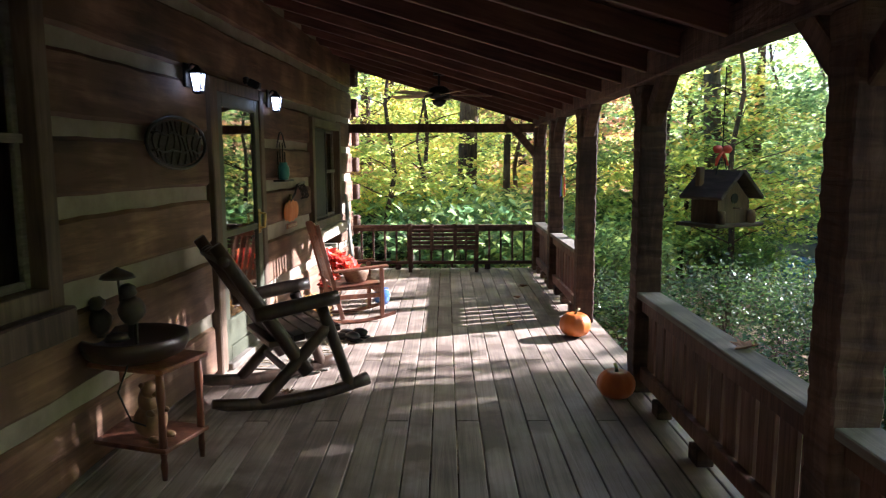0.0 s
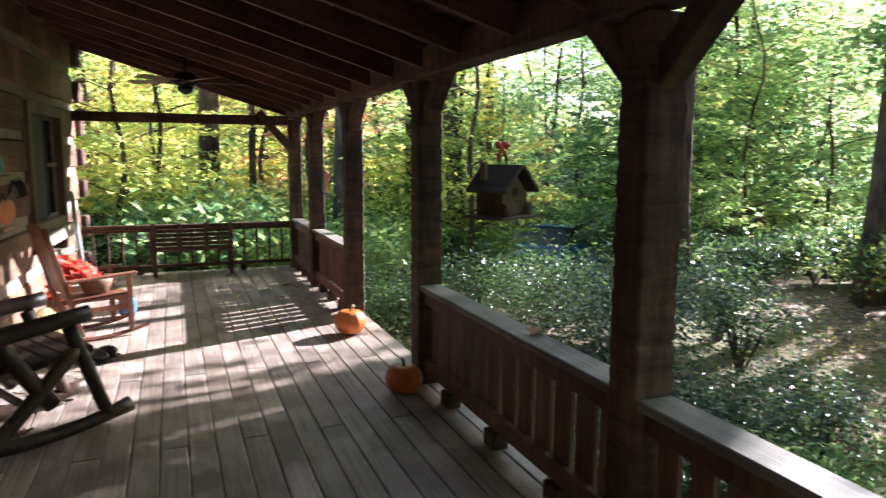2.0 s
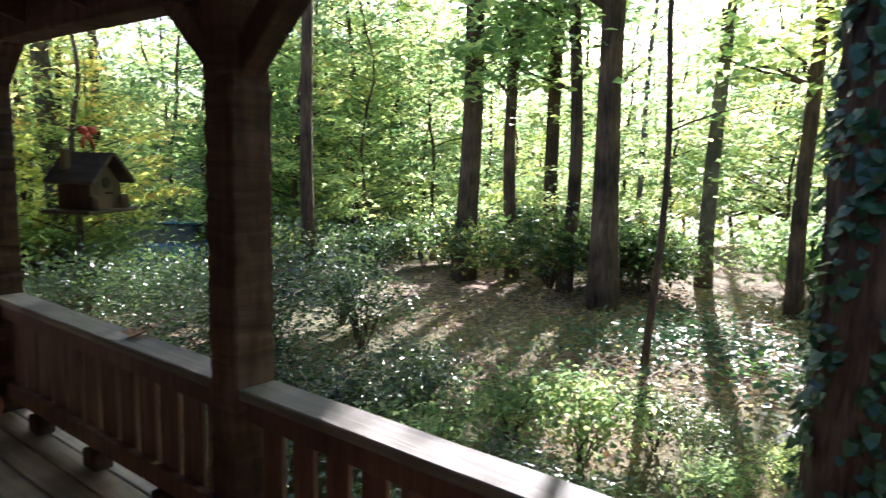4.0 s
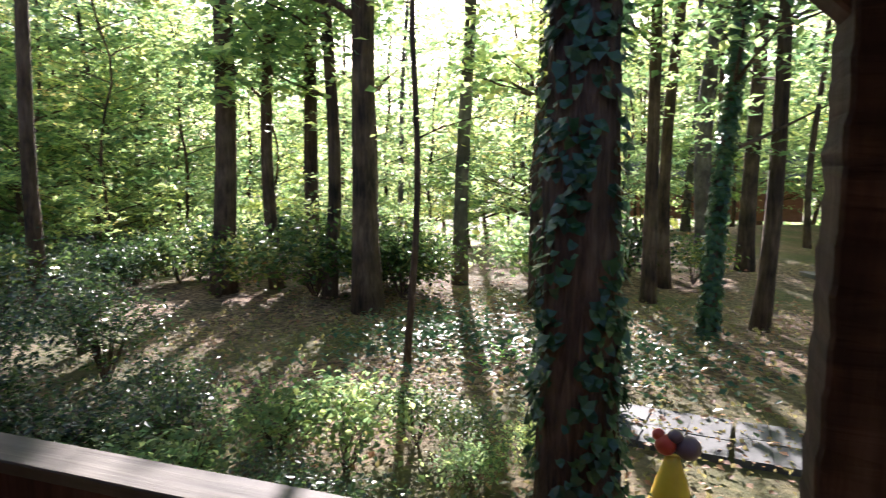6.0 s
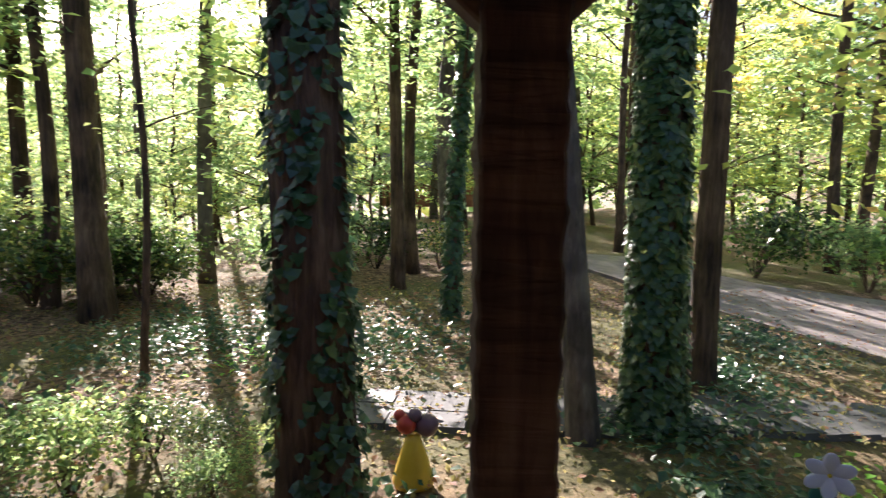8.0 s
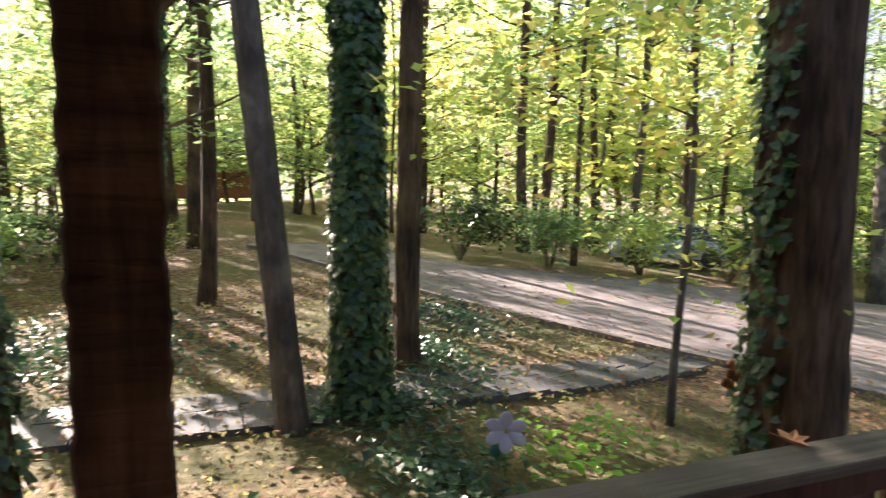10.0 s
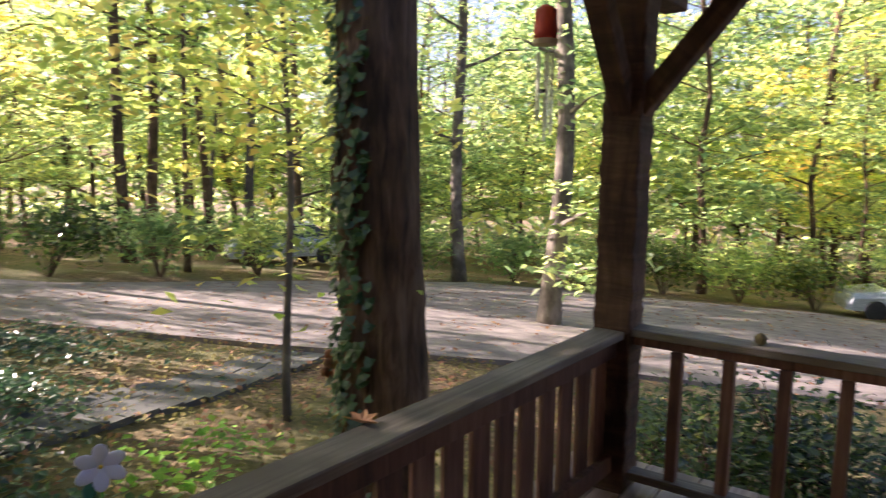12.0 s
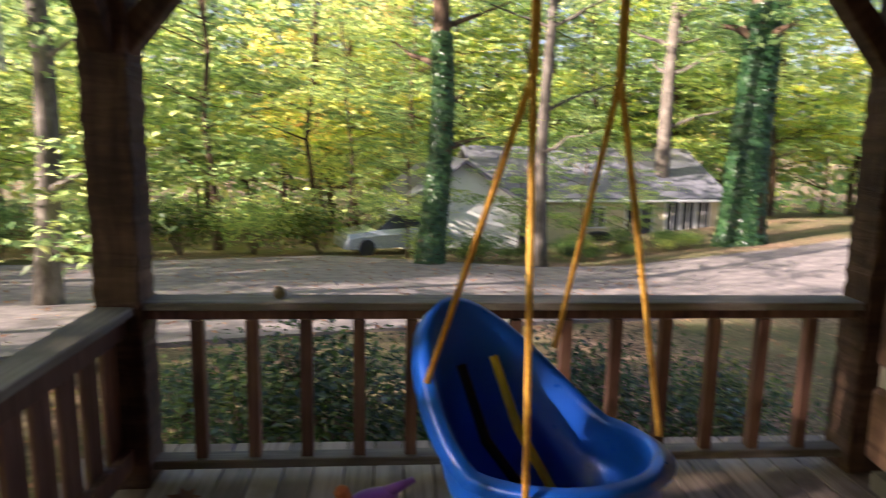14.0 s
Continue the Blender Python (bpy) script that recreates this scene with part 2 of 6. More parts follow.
# ---- ground ----
def ground_z(x, y):
    return -0.9 - 0.1 * max(0.0, -y - 3.0) + 0.1 * min(max(0.0, -x - 7.0), 12.0) * min(max(0.0, -y - 8.0) / 10.0, 1.0) - 0.15 * max(0.0, 0.5 * x + 0.86 * y - 14.0)


def ground_material():
    m, t, s = nodes_of("woodland lawn and leaf litter")
    pos = add(t, "NewGeometry").outputs["Position"]
    big = add(t, "TexNoise", {"Vector": pos, "Scale": 0.35, "Detail": 5.0, "Roughness": 0.6}).outputs[0]
    fine = add(t, "TexNoise", {"Vector": pos, "Scale": 9.0, "Detail": 6.0, "Roughness": 0.7}).outputs[0]
    cells = add(t, "TexVoronoi", {"Vector": pos, "Scale": 16.0}).outputs["Color"]
    sep = add(t, "SeparateColor", {0: cells}).outputs[0]
    grass = ramp(t, fine, [(0.3, (0.045, 0.05, 0.014)), (0.55, (0.12, 0.115, 0.035)), (0.75, (0.24, 0.19, 0.08))])
    litter = ramp(t, sep, [(0.1, (0.07, 0.038, 0.02)), (0.5, (0.19, 0.11, 0.06)), (0.9, (0.36, 0.24, 0.14))])
    k = ramp(t, big, [(0.42, (0, 0, 0)), (0.62, (1, 1, 1))])
    col = add(t, "MixRGB", {"Fac": k, "Color1": grass, "Color2": litter}).outputs[0]
    t.links.new(col, s.inputs["Base Color"])
    s.inputs["Roughness"].default_value = 0.95
    bump(t, s, fine, 0.8, 0.05)
    return m


GROUND = ground_material()


def build_ground():
    bm = bmesh.new()
    xs = [-600, -250, -100, -50, -30] + list(range(-20, 41)) + [50, 70, 100, 250, 600]
    ys = [-600, -250, -100, -60] + list(range(-45, 31)) + [40, 60, 100, 250, 600]
    grid = [[bm.verts.new((x, y, max(ground_z(x, y), -7.0) + 0.05 * noise.noise(Vector((x * 0.4, y * 0.4, 0))) * (1 if abs(x) + abs(y) < 80 else 0))) for x in xs] for y in ys]
    for a, b in zip(grid, grid[1:]):
        for k in range(len(xs) - 1):
            bm.faces.new((a[k], a[k + 1], b[k + 1], b[k]))
    tagged(part("ground", bm, GROUND, smooth=True), "sloping woodland lawn of thin dry grass and fallen leaves", "ground", kind="structure")


build_ground()


def sheet(name, inner, outer, material, label, category, lift=0.03):
    """A strip of paving between two lines of ground points."""
    bm = bmesh.new()
    n = len(inner)
    across = 8
    rows = []
    for k in range((n - 1) * 6 + 1):
        a, f = min(k // 6, n - 2), k / 6 - min(k // 6, n - 2)
        p = Vector(inner[a]).lerp(Vector(inner[a + 1]), f)
        q = Vector(outer[a]).lerp(Vector(outer[a + 1]), f)
        row = []
        for j in range(across + 1):
            v = p.lerp(q, j / across)
            row.append(bm.verts.new((v.x, v.y, max(ground_z(v.x, v.y), -7.0) + 0.05 + lift)))
        rows.append(row)
    for a, b in zip(rows, rows[1:]):
        for j in range(across):
            bm.faces.new((a[j], a[j + 1], b[j + 1], b[j]))
    got = bmesh.ops.extrude_face_region(bm, geom=list(bm.faces))
    bmesh.ops.translate(bm, vec=(0, 0, -0.16), verts=[v for v in got["geom"] if isinstance(v, bmesh.types.BMVert)])
    bmesh.ops.recalc_face_normals(bm, faces=bm.faces)
    return tagged(part(name, bm, material), label, category, kind="structure")


ASPHALT = plain("worn asphalt", (0.115, 0.10, 0.098), (0.26, 0.225, 0.213), 2.5, 0.85, 0, 0.6)
SLATE = plain("grey flagstone", (0.042, 0.046, 0.045), (0.115, 0.117, 0.112), 3.0, 0.7, 0, 0.6)
sheet("driveway", [(17.5, -2.6), (11.0, -5.2), (7.5, -7.2), (4.2, -9.6), (0.5, -10.9), (-4.0, -11.9), (-9.0, -13.0), (-16, -14.5)],
      [(18.5, -5.5), (15.5, -7.8), (14.2, -13.5), (12.0, -19.5), (2.0, -24.0), (-4.5, -20.5), (-13.0, -21.5), (-30, -28)], ASPHALT,
      "curving dark asphalt driveway dappled with sun and fallen leaves", "driveway")


# ---- porch ----
RAIL_Z = 0.68
STEP = -0.13                                      # the end bay of the deck lies a step lower
POSTS = [(1.07, -3.70), (1.26, -0.235), (1.265, 2.24), (1.27, 4.52), (1.27, 6.5), (1.27, 8.25), (1.27, 9.72)]
W = 0.165
HOUSE = pose(-1.685, 4.97, 0, 0, 0, -3.53)       # along the log wall: local y runs along it, local x out of it


def roof_z(x):
    """Underside of the rafters."""
    return 2.07 + 0.295 * (1.2 - x)


def wavy_post(h, seed, w):
    """A squared post with the scalloped steps that an adze leaves."""
    bm = box((w, w, h), (0, 0, 0), bevel=0.008, rough=0.0, cuts=90)
    for v in bm.verts:
        n = noise.noise_vector(Vector((v.co.x * 4, v.co.y * 4, v.co.z * 13 + seed)))
        side = 0.37 * (v.co.x > 0) + 0.21 * (v.co.y > 0)
        cut = (v.co.z * 10.5 + side + seed + 0.6 * noise.noise(Vector((seed, v.co.z * 4, side)))) % 1.0
        f = 1 + 0.075 * (cut - 0.5)
        v.co.x = v.co.x * f + n.x * 0.007
        v.co.y = v.co.y * f + n.y * 0.007
    return bm


frame_posts = empty("porch_frame", label="rough sawn dark timber posts, beams and knee braces of the porch", category="porch frame", kind="structure")
for n, (px, py) in enumerate(POSTS + [(-2.32, -3.72)]):
    low, high = (STEP, 2.3) if py < -3 else (0.0, 2.0)
    part("post", wavy_post(high - low, n * 3.7, W * (1.14 if py < -3 else 1.0)), POST, frame_posts, m=pose(px, py, (low + high) / 2))


def beam(a, b, size, z, name="beam", mat=POST):
    a, b = Vector(a), Vector(b)
    d = b - a
    return part(name, box((size[0], d.length, size[1]), bevel=0.008, rough=0.006, cuts=14), mat, frame_posts, m=Matrix.Translation(((a.x + b.x) / 2, (a.y + b.y) / 2, z)) @ pose(0, 0, 0, 0, 0, math.degrees(-math.atan2(d.x, d.y))))


beam((1.06, -4.3), (1.255, -0.3), (0.14, 0.2), 2.4)
beam((1.255, -0.3), (1.262, 0.6), (0.14, 0.2), 2.1)
beam((1.262, 0.605), (1.27, 10.0), (0.14, 0.18), 2.11)
beam((1.195, 9.72), (-1.42, 9.72), (0.10, 0.12), 1.99)
beam((0.975, -3.70), (-4.6, -3.73), (0.13, 0.2), 2.4)


def brace(px, py, ux, uy, reach=0.34, low=1.80, high=2.04):
    a, b = Vector((px + ux * W * 0.42, py + uy * W * 0.42, low)), Vector((px + ux * reach, py + uy * reach, high))
    d = b - a
    m = Matrix.Translation((a + b) / 2) @ d.to_track_quat("Z", "Y").to_matrix().to_4x4()
    bm = box((0.1, 0.1, d.length + 0.16), bevel=0.006)
    part("brace", bm, POST, frame_posts, m=m)


for n, (px, py) in enumerate(POSTS):
    if n == 0:
        brace(px, py, 0, 1, 0.55, 1.76, 2.34)
    elif n != 6:
        brace(px, py, 0, 1)
    if n != 0:
        brace(px, py, 0, -1)
brace(*POSTS[0], -1, 0, 0.55, 1.76, 2.34)
brace(-2.32, -3.72, 1, 0, 0.55, 1.76, 2.34)
brace(*POSTS[6], -1, 0, 0.42, 1.64)

rafters = empty("roof_rafters", label="dark red-brown exposed rafters under the porch roof", category="rafters", kind="structure")
slope = math.degrees(math.atan(0.295))
rafter_bm = box((3.80, 0.045, 0.14), bevel=0.004)
first = part("rafter", rafter_bm, ROOFWOOD, rafters)
for n in range(24):
    y = -4.2 + n * 0.615
    up = 0.3 if y < -0.6 else 0.0
    r = first if n == 0 else new("rafter", first.data)
    r.parent = rafters
    x = -0.48
    r.matrix_local = Matrix.Translation((x, y, roof_z(x) + 0.073 + up)) @ pose(0, 0, 0, 0, slope, 0)

# ceiling planks, one mesh, with the roof deck on top
bm = bmesh.new()
for n in range(27):
    x = 1.30 - n * 0.145
    block(bm, (0.141, 10.9, 0.02), (x, 4.75, roof_z(x) + 0.163), (0, slope, 0), 0.003)
    block(bm, (0.141, 3.9, 0.02), (x, -2.45, roof_z(x) + 0.463), (0, slope, 0), 0.003)
block(bm, (4.0, 10.95, 0.05), (-0.52, 4.75, roof_z(-0.52) + 0.205), (0, slope, 0), 0.004)
block(bm, (4.0, 3.95, 0.05), (-0.52, -2.45, roof_z(-0.52) + 0.505), (0, slope, 0), 0.004)
block(bm, (3.9, 0.03, 0.34), (-0.42, -0.60, roof_z(-0.42) + 0.34), (0, slope, 0), 0.004)
block(bm, (3.2, 6.0, 0.06), (-4.0, -2.3, 3.35), (0, 0, 0), 0.004)
tagged(part("ceiling", bm, ROOFWOOD), "dark stained plank ceiling of the porch roof", "ceiling", kind="structure")
tagged(part("fascia", box((0.03, 10.8, 0.12), (1.375, 4.8, 2.19), bevel=0.004), POST), "dark wooden fascia board along the eave", "fascia", kind="structure")


def railing_boards(a, b, name_label, board=0.138, pitch=0.168, drop=0.0):
    """Flat cap, under-rail, bottom rail and wide upright boards between two posts."""
    a, b = Vector((*a, 0)), Vector((*b, 0))
    d = b - a
    length = d.length - W
    rail = empty("porch_railing", Matrix.Translation((a + b) / 2) @ pose(0, 0, 0, 0 if not drop else -0.42, 0, math.degrees(-math.atan2(d.x, d.y))), name_label, "railing", "railings along the porch", "structure")
    part("cap_rail", box((0.15, length - 0.004, 0.038), (0.0, 0, RAIL_Z - 0.019), bevel=0.005, rough=0.003, cuts=10), RAIL, rail, "grey weathered flat cap rail")
    part("under_rail", box((0.04, length - 0.006, 0.09), (-0.02, 0, RAIL_Z - 0.085), bevel=0.004), PICKET, rail)
    part("bottom_rail", box((0.04, length - 0.006, 0.09), (-0.02, 0, 0.135 + drop), bevel=0.004), PICKET, rail)
    count = int(length / pitch)
    shape = box((0.022, board, 0.50 - drop), bevel=0.003)
    piece = part("picket", shape, PICKET, rail)
    for n in range(count):
        p = piece if n == 0 else new("picket", piece.data)
        p.parent = rail
        p.matrix_local = pose(0.013, (n - (count - 1) / 2) * length / count, 0.335 + drop / 2, 0.3 * (n % 3 - 1), 0, 0)
    foot = part("foot_block", box((0.09, 0.12, 0.09), bevel=0.006), POST, rail)
    for n in range(3):
        p = foot if n == 0 else new("foot_block", foot.data)
        p.parent = rail
        p.matrix_local = pose(-0.02, (n - 1) * length * 0.3, 0.044 + drop)
    return rail


for a, b in ((0, 1), (1, 2), (2, 3), (4, 5), (5, 6)):
    railing_boards(POSTS[a], POSTS[b], "red-brown upright board railing with grey flat cap rail", *((0.115, 0.158, STEP) if a == 0 else (0.105, 0.165) if a < 2 else (0.138, 0.168)))


def railing_bars(a, b, z_top, thick, spacing, mat, label, cap, low=0.10):
    a, b = Vector((*a, 0)), Vector((*b, 0))
    d = b - a
    length = d.length - W
    rail = empty("porch_railing", Matrix.Translation((a + b) / 2) @ pose(0, 0, 0, 0, 0, math.degrees(-math.atan2(d.x, d.y))), label, "railing", "railings along the porch", "structure")
    part("cap_rail", box((cap, length - 0.004, 0.036), (0, 0, z_top - 0.018), bevel=0.004), RAIL if cap > 0.1 else mat, rail)
    part("under_rail", box((0.045, length - 0.006, 0.05), (0, 0, z_top - 0.063), bevel=0.004), mat, rail)
    part("bottom_rail", box((0.09 if low < 0.05 else 0.05, length - 0.006, 0.042), (0, 0, low), bevel=0.004), RAIL if low < 0.05 else mat, rail)
    count = int(length / spacing)
    height = z_top - 0.09 - low - 0.022
    piece = part("baluster", box((thick, thick, height), bevel=0.003), mat, rail)
    for n in range(count):
        p = piece if n == 0 else new("baluster", piece.data)
        p.parent = rail
        p.matrix_local = pose(0, (n - (count - 1) / 2) * spacing, low + 0.0215 + height / 2)
    if low < 0.05:
        return rail
    foot = part("foot_block", box((0.06, 0.08, 0.075), bevel=0.006), mat, rail)
    for n in range(2):
        p = foot if n == 0 else new("foot_block", foot.data)
        p.parent = rail
        p.matrix_local = pose(0, (n - 0.5) * length * 0.5, 0.039)
    return rail


railing_bars(POSTS[0], (-2.32, -3.72), 0.705, 0.052, 0.233, PICKET, "red-brown square baluster railing with grey flat cap", 0.15, -0.045)
railing_bars(POSTS[6], (-1.45, 9.72), 0.64, 0.028, 0.165, POST, "dark thin baluster railing across the porch end", 0.05)


def build_deck():
    deck = empty("porch_floor", label="weathered brown deck boards with dark gaps", category="deck floor", kind="structure")
    width, gap = 0.1325, 0.0065
    data = {}
    for n in range(34):
        x = 1.33 - n * (width + gap)
        seam = (3.95, 2.73, 5.2)[n * 7 % 3]
        cuts = [(-4.05, -0.62), (-0.60, seam), (seam + 0.005, 9.86)]
        for a, b in cuts:
            key = round(b - a, 3)
            if key not in data:
                data[key] = part("deck_board", box((width, b - a - 0.003, 0.032), bevel=0.004), DECK, deck)
                ob = data[key]
            else:
                ob = new("deck_board", data[key].data)
                ob.parent = deck
            ob.matrix_local = pose(x, (a + b) / 2, -0.016 - 0.0015 * (n % 3 == 1) + STEP * (b < -0.5))
    part("rim_joist", box((0.04, 10.4, 0.2), (1.42, 4.65, -0.14), bevel=0.004), POST, deck)
    part("rim_joist", box((0.04, 3.5, 0.2), (1.42, -2.3, -0.14 + STEP), bevel=0.004), POST, deck)
    part("step_riser", box((4.6, 0.024, 0.12), (-0.93, -0.586, -0.095), bevel=0.003), DECK, deck)
    part("rim_joist", box((4.7, 0.04, 0.2), (-0.98, -4.03, -0.14 + STEP), bevel=0.004), POST, deck)
    part("rim_joist", box((4.7, 0.04, 0.2), (-0.98, 9.84, -0.14), bevel=0.004), POST, deck)
    for y in range(-4, 10):
        part("joist", box((4.6, 0.04, 0.18), (-0.95, y + 0.35, -0.125 + STEP * (y < -1)), bevel=0.0), POST, deck)
    leg = part("deck_pier", box((0.16, 0.16, 0.95), bevel=0.006), POST, deck, m=pose(1.25, 2.24, -0.7))
    for px, py in POSTS:
        if py != 2.24:
            p = new("deck_pier", leg.data)
            p.parent = deck
            p.matrix_local = pose(px, py, -0.71 - 0.12 * (py < -3))


build_deck()

# ---- house ----
GLASS, gt, gs = nodes_of("window glass")
gs.inputs["Base Color"].default_value = (0.9, 0.93, 0.92, 1)
gs.inputs["Roughness"].default_value = 0.02
gs.inputs["Transmission Weight"].default_value = 1.0
gs.inputs["IOR"].default_value = 1.5
DOORGLASS, dt, ds = nodes_of("coated storm door glass")
sheen = add(dt, "BsdfGlossy", {"Color": (0.9, 0.92, 0.88, 1), "Roughness": 0.015})
clear = add(dt, "BsdfTransparent", {"Color": (0.8, 0.82, 0.8, 1)})
dt.links.new(add(dt, "MixShader", {0: 0.5, 1: clear.outputs[0], 2: sheen.outputs[0]}).outputs[0], dt.nodes["Material Output"].inputs[0])
# indoor surfaces coloured dark, so rooms look unlit through the glass
INSIDE = plain("unlit room tone", (0.05, 0.035, 0.025), (0.09, 0.065, 0.045), 2.0, 0.8)
OLIVE = plain("green-grey painted door", (0.055, 0.06, 0.04), (0.085, 0.09, 0.06), 6.0, 0.45)
BLACK = plain("black iron", (0.012, 0.012, 0.012), (0.03, 0.028, 0.026), 14.0, 0.45, 0.6, 0.3)
SCREEN = plain("dark insect screen", (0.02, 0.022, 0.022), (0.04, 0.042, 0.04), 30.0, 0.7)
BRASS = plain("worn brass", (0.5, 0.34, 0.12), (0.62, 0.44, 0.18), 10.0, 0.3, 1.0)
GREYPAINT = plain("grey-green painted plank", (0.13, 0.14, 0.13), (0.19, 0.2, 0.18), 7.0, 0.6)

U0, U1 = -8.5, 4.93
OPENINGS = [(-3.15, -1.89, 0.88, 2.32), (-0.13, 0.98, 0.0, 2.12), (2.60, 4.04, 0.76, 2.02)]
COURSES = [(0.02, 0.36), (0.46, 0.83), (0.97, 1.27), (1.37, 1.65), (1.735, 2.05), (2.135, 2.48), (2.57, 2.90), (2.98, 3.3)]


def build_house():
    wall = empty("wall_log", HOUSE, "hewn brown log wall with pale chinking between the logs", "log wall", kind="structure")

    def spans(z0, z1):
        cuts = [(u0, u1) for u0, u1, a, b in OPENINGS if a < z1 - 0.02 and b > z0 + 0.02]
        at, out = U0, []
        for u0, u1 in cuts:
            out.append((at, u0))
            at = u1
        return out + [(at, U1)]

    k = 0
    for z0, z1 in COURSES:
        for a, b in spans(z0, z1):
            bm = box((0.20, b - a, z1 - z0), bevel=0.02, rough=0.013, cuts=max(4, int((b - a) * 7)))
            part("log", bm, LOG, wall, m=pose(-0.10, (a + b) / 2, (z0 + z1) / 2))
            k += 1
    for (_, z0), (z1, _) in zip(COURSES, COURSES[1:]):
        for a, b in spans(z0, z1):
            bm = box((0.16, b - a - 0.004, z1 - z0 + 0.03), bevel=0.0, rough=0.004, cuts=max(4, int((b - a) * 5)))
            part("chinking", bm, CHINK, wall, m=pose(-0.108, (a + b) / 2, (z0 + z1) / 2))
    # corner where the logs of the end wall stick out
    for n, (z0, z1) in enumerate(COURSES[:7]):
        part("log_end", box((0.5, 0.19, (z1 - z0) * 0.72), bevel=0.015, rough=0.01, cuts=3), POST, wall, m=pose(-0.18, U1 + 0.10, (z0 + z1) / 2 - 0.02))
    shell = empty("wall_house", HOUSE, "plain dark inner walls and end walls of the log house", "wall", kind="structure")
    part("end_wall", box((5.0, 0.15, 4.3), (-2.72, U1 - 0.10, 1.25), bevel=0.0), LOG, shell)
    part("end_wall", box((5.0, 0.2, 4.3), (-2.72, U0 - 0.10, 1.25), bevel=0.0), LOG, shell)
    part("back_wall", box((0.2, 13.7, 4.3), (-5.3, (U0 + U1) / 2, 1.25), bevel=0.0), LOG, shell)
    # unseen room surfaces, their indoor shade put into the colour
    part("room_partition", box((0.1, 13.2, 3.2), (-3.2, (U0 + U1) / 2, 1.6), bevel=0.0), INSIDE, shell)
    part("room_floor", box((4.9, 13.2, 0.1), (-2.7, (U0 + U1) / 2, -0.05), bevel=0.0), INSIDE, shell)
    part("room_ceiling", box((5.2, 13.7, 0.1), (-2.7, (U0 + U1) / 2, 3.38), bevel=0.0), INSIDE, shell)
    part("foundation", box((0.25, 13.4, 0.95), (-0.17, (U0 + U1) / 2, -0.52), bevel=0.0), CHINK, shell)

    def bars(parent, name, u0, u1, z0, z1, w, d, x, mat):
        part(name, box((d, w, z1 - z0), bevel=0.004), mat, parent, m=pose(x, u0 + w / 2, (z0 + z1) / 2))
        part(name, box((d, w, z1 - z0), bevel=0.004), mat, parent, m=pose(x, u1 - w / 2, (z0 + z1) / 2))
        part(name, box((d, u1 - u0 - 2 * w - 0.002, w), bevel=0.004), mat, parent, m=pose(x, (u0 + u1) / 2, z1 - w / 2))
        return part(name, box((d, u1 - u0 - 2 * w - 0.002, w), bevel=0.004), mat, parent, m=pose(x, (u0 + u1) / 2, z0 + w / 2))

    # storm door
    door = empty("door_1", HOUSE, "closed full glass storm door in a green-grey frame", "door", kind="structure")
    for u, w in ((-0.075, 0.11), (0.93, 0.10)):
        part("door_trim", box((0.24, w, 2.12), bevel=0.008, rough=0.004, cuts=8), TRIM, door, m=pose(-0.085, u, 1.06))
    part("door_trim", box((0.23, 0.898, 0.09), bevel=0.006), TRIM, door, m=pose(-0.085, 0.43, 2.075))
    part("threshold", box((0.26, 0.896, 0.05), bevel=0.006), RAIL, door, m=pose(-0.06, 0.43, 0.025))
    bars(door, "door_rail", -0.018, 0.878, 0.052, 2.028, 0.10, 0.045, 0.0, OLIVE)
    part("kick_panel", box((0.03, 0.69, 0.2), bevel=0.004), OLIVE, door, m=pose(-0.002, 0.43, 0.255))
    part("mullion", box((0.035, 0.69, 0.05), bevel=0.004), OLIVE, door, m=pose(0.0, 0.43, 1.0))
    pane = part("pane", box((0.006, 0.69, 1.56), bevel=0.0), DOORGLASS, door, m=pose(0.0, 0.43, 1.145))
    pane.visible_shadow = False
    # inner door takes the same shade-dark colour
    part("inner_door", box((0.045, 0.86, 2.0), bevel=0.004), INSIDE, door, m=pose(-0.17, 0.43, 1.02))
    handle = part("handle", tube([(0.02, 0.80, 0.98), (0.07, 0.80, 0.99), (0.075, 0.80, 1.10), (0.02, 0.80, 1.11)], 0.011, 8), BRASS, door, "brass pull handle", True)
    part("latch_plate", box((0.006, 0.05, 0.2), (0.026, 0.80, 1.04), bevel=0.002), BRASS, door)

    # windows
    for n, (u0, u1, z0, z1) in ((1, OPENINGS[0]), (2, OPENINGS[2])):
        win = empty("window_%d" % n, HOUSE, "wooden framed window with dark insect screen and glass", "window", kind="structure")
        bars(win, "window_frame", u0 + 0.002, u1 - 0.002, z0 + 0.002, z1 - 0.002, 0.10, 0.24, -0.085, TRIM)
        part("window_sill", box((0.12, u1 - u0 - 0.01, 0.14), bevel=0.01, rough=0.008, cuts=6), CHINK if n == 2 else TRIM, win, m=pose(0.04, (u0 + u1) / 2, z0 - 0.06))
        mid = (u0 + u1) / 2 + (0.1 if n == 2 else 0)
        bars(win, "sash", u0 + 0.104, mid, z0 + 0.104, z1 - 0.104, 0.035, 0.03, -0.03, SCREEN)
        bars(win, "sash", mid + 0.002, u1 - 0.104, z0 + 0.104, z1 - 0.104, 0.035, 0.03, -0.06, RAIL)
        p = part("pane", box((0.006, u1 - u0 - 0.21, z1 - z0 - 0.21), bevel=0.0), GLASS, win, m=pose(-0.09, (u0 + u1) / 2, (z0 + z1) / 2))
        p.visible_shadow = False
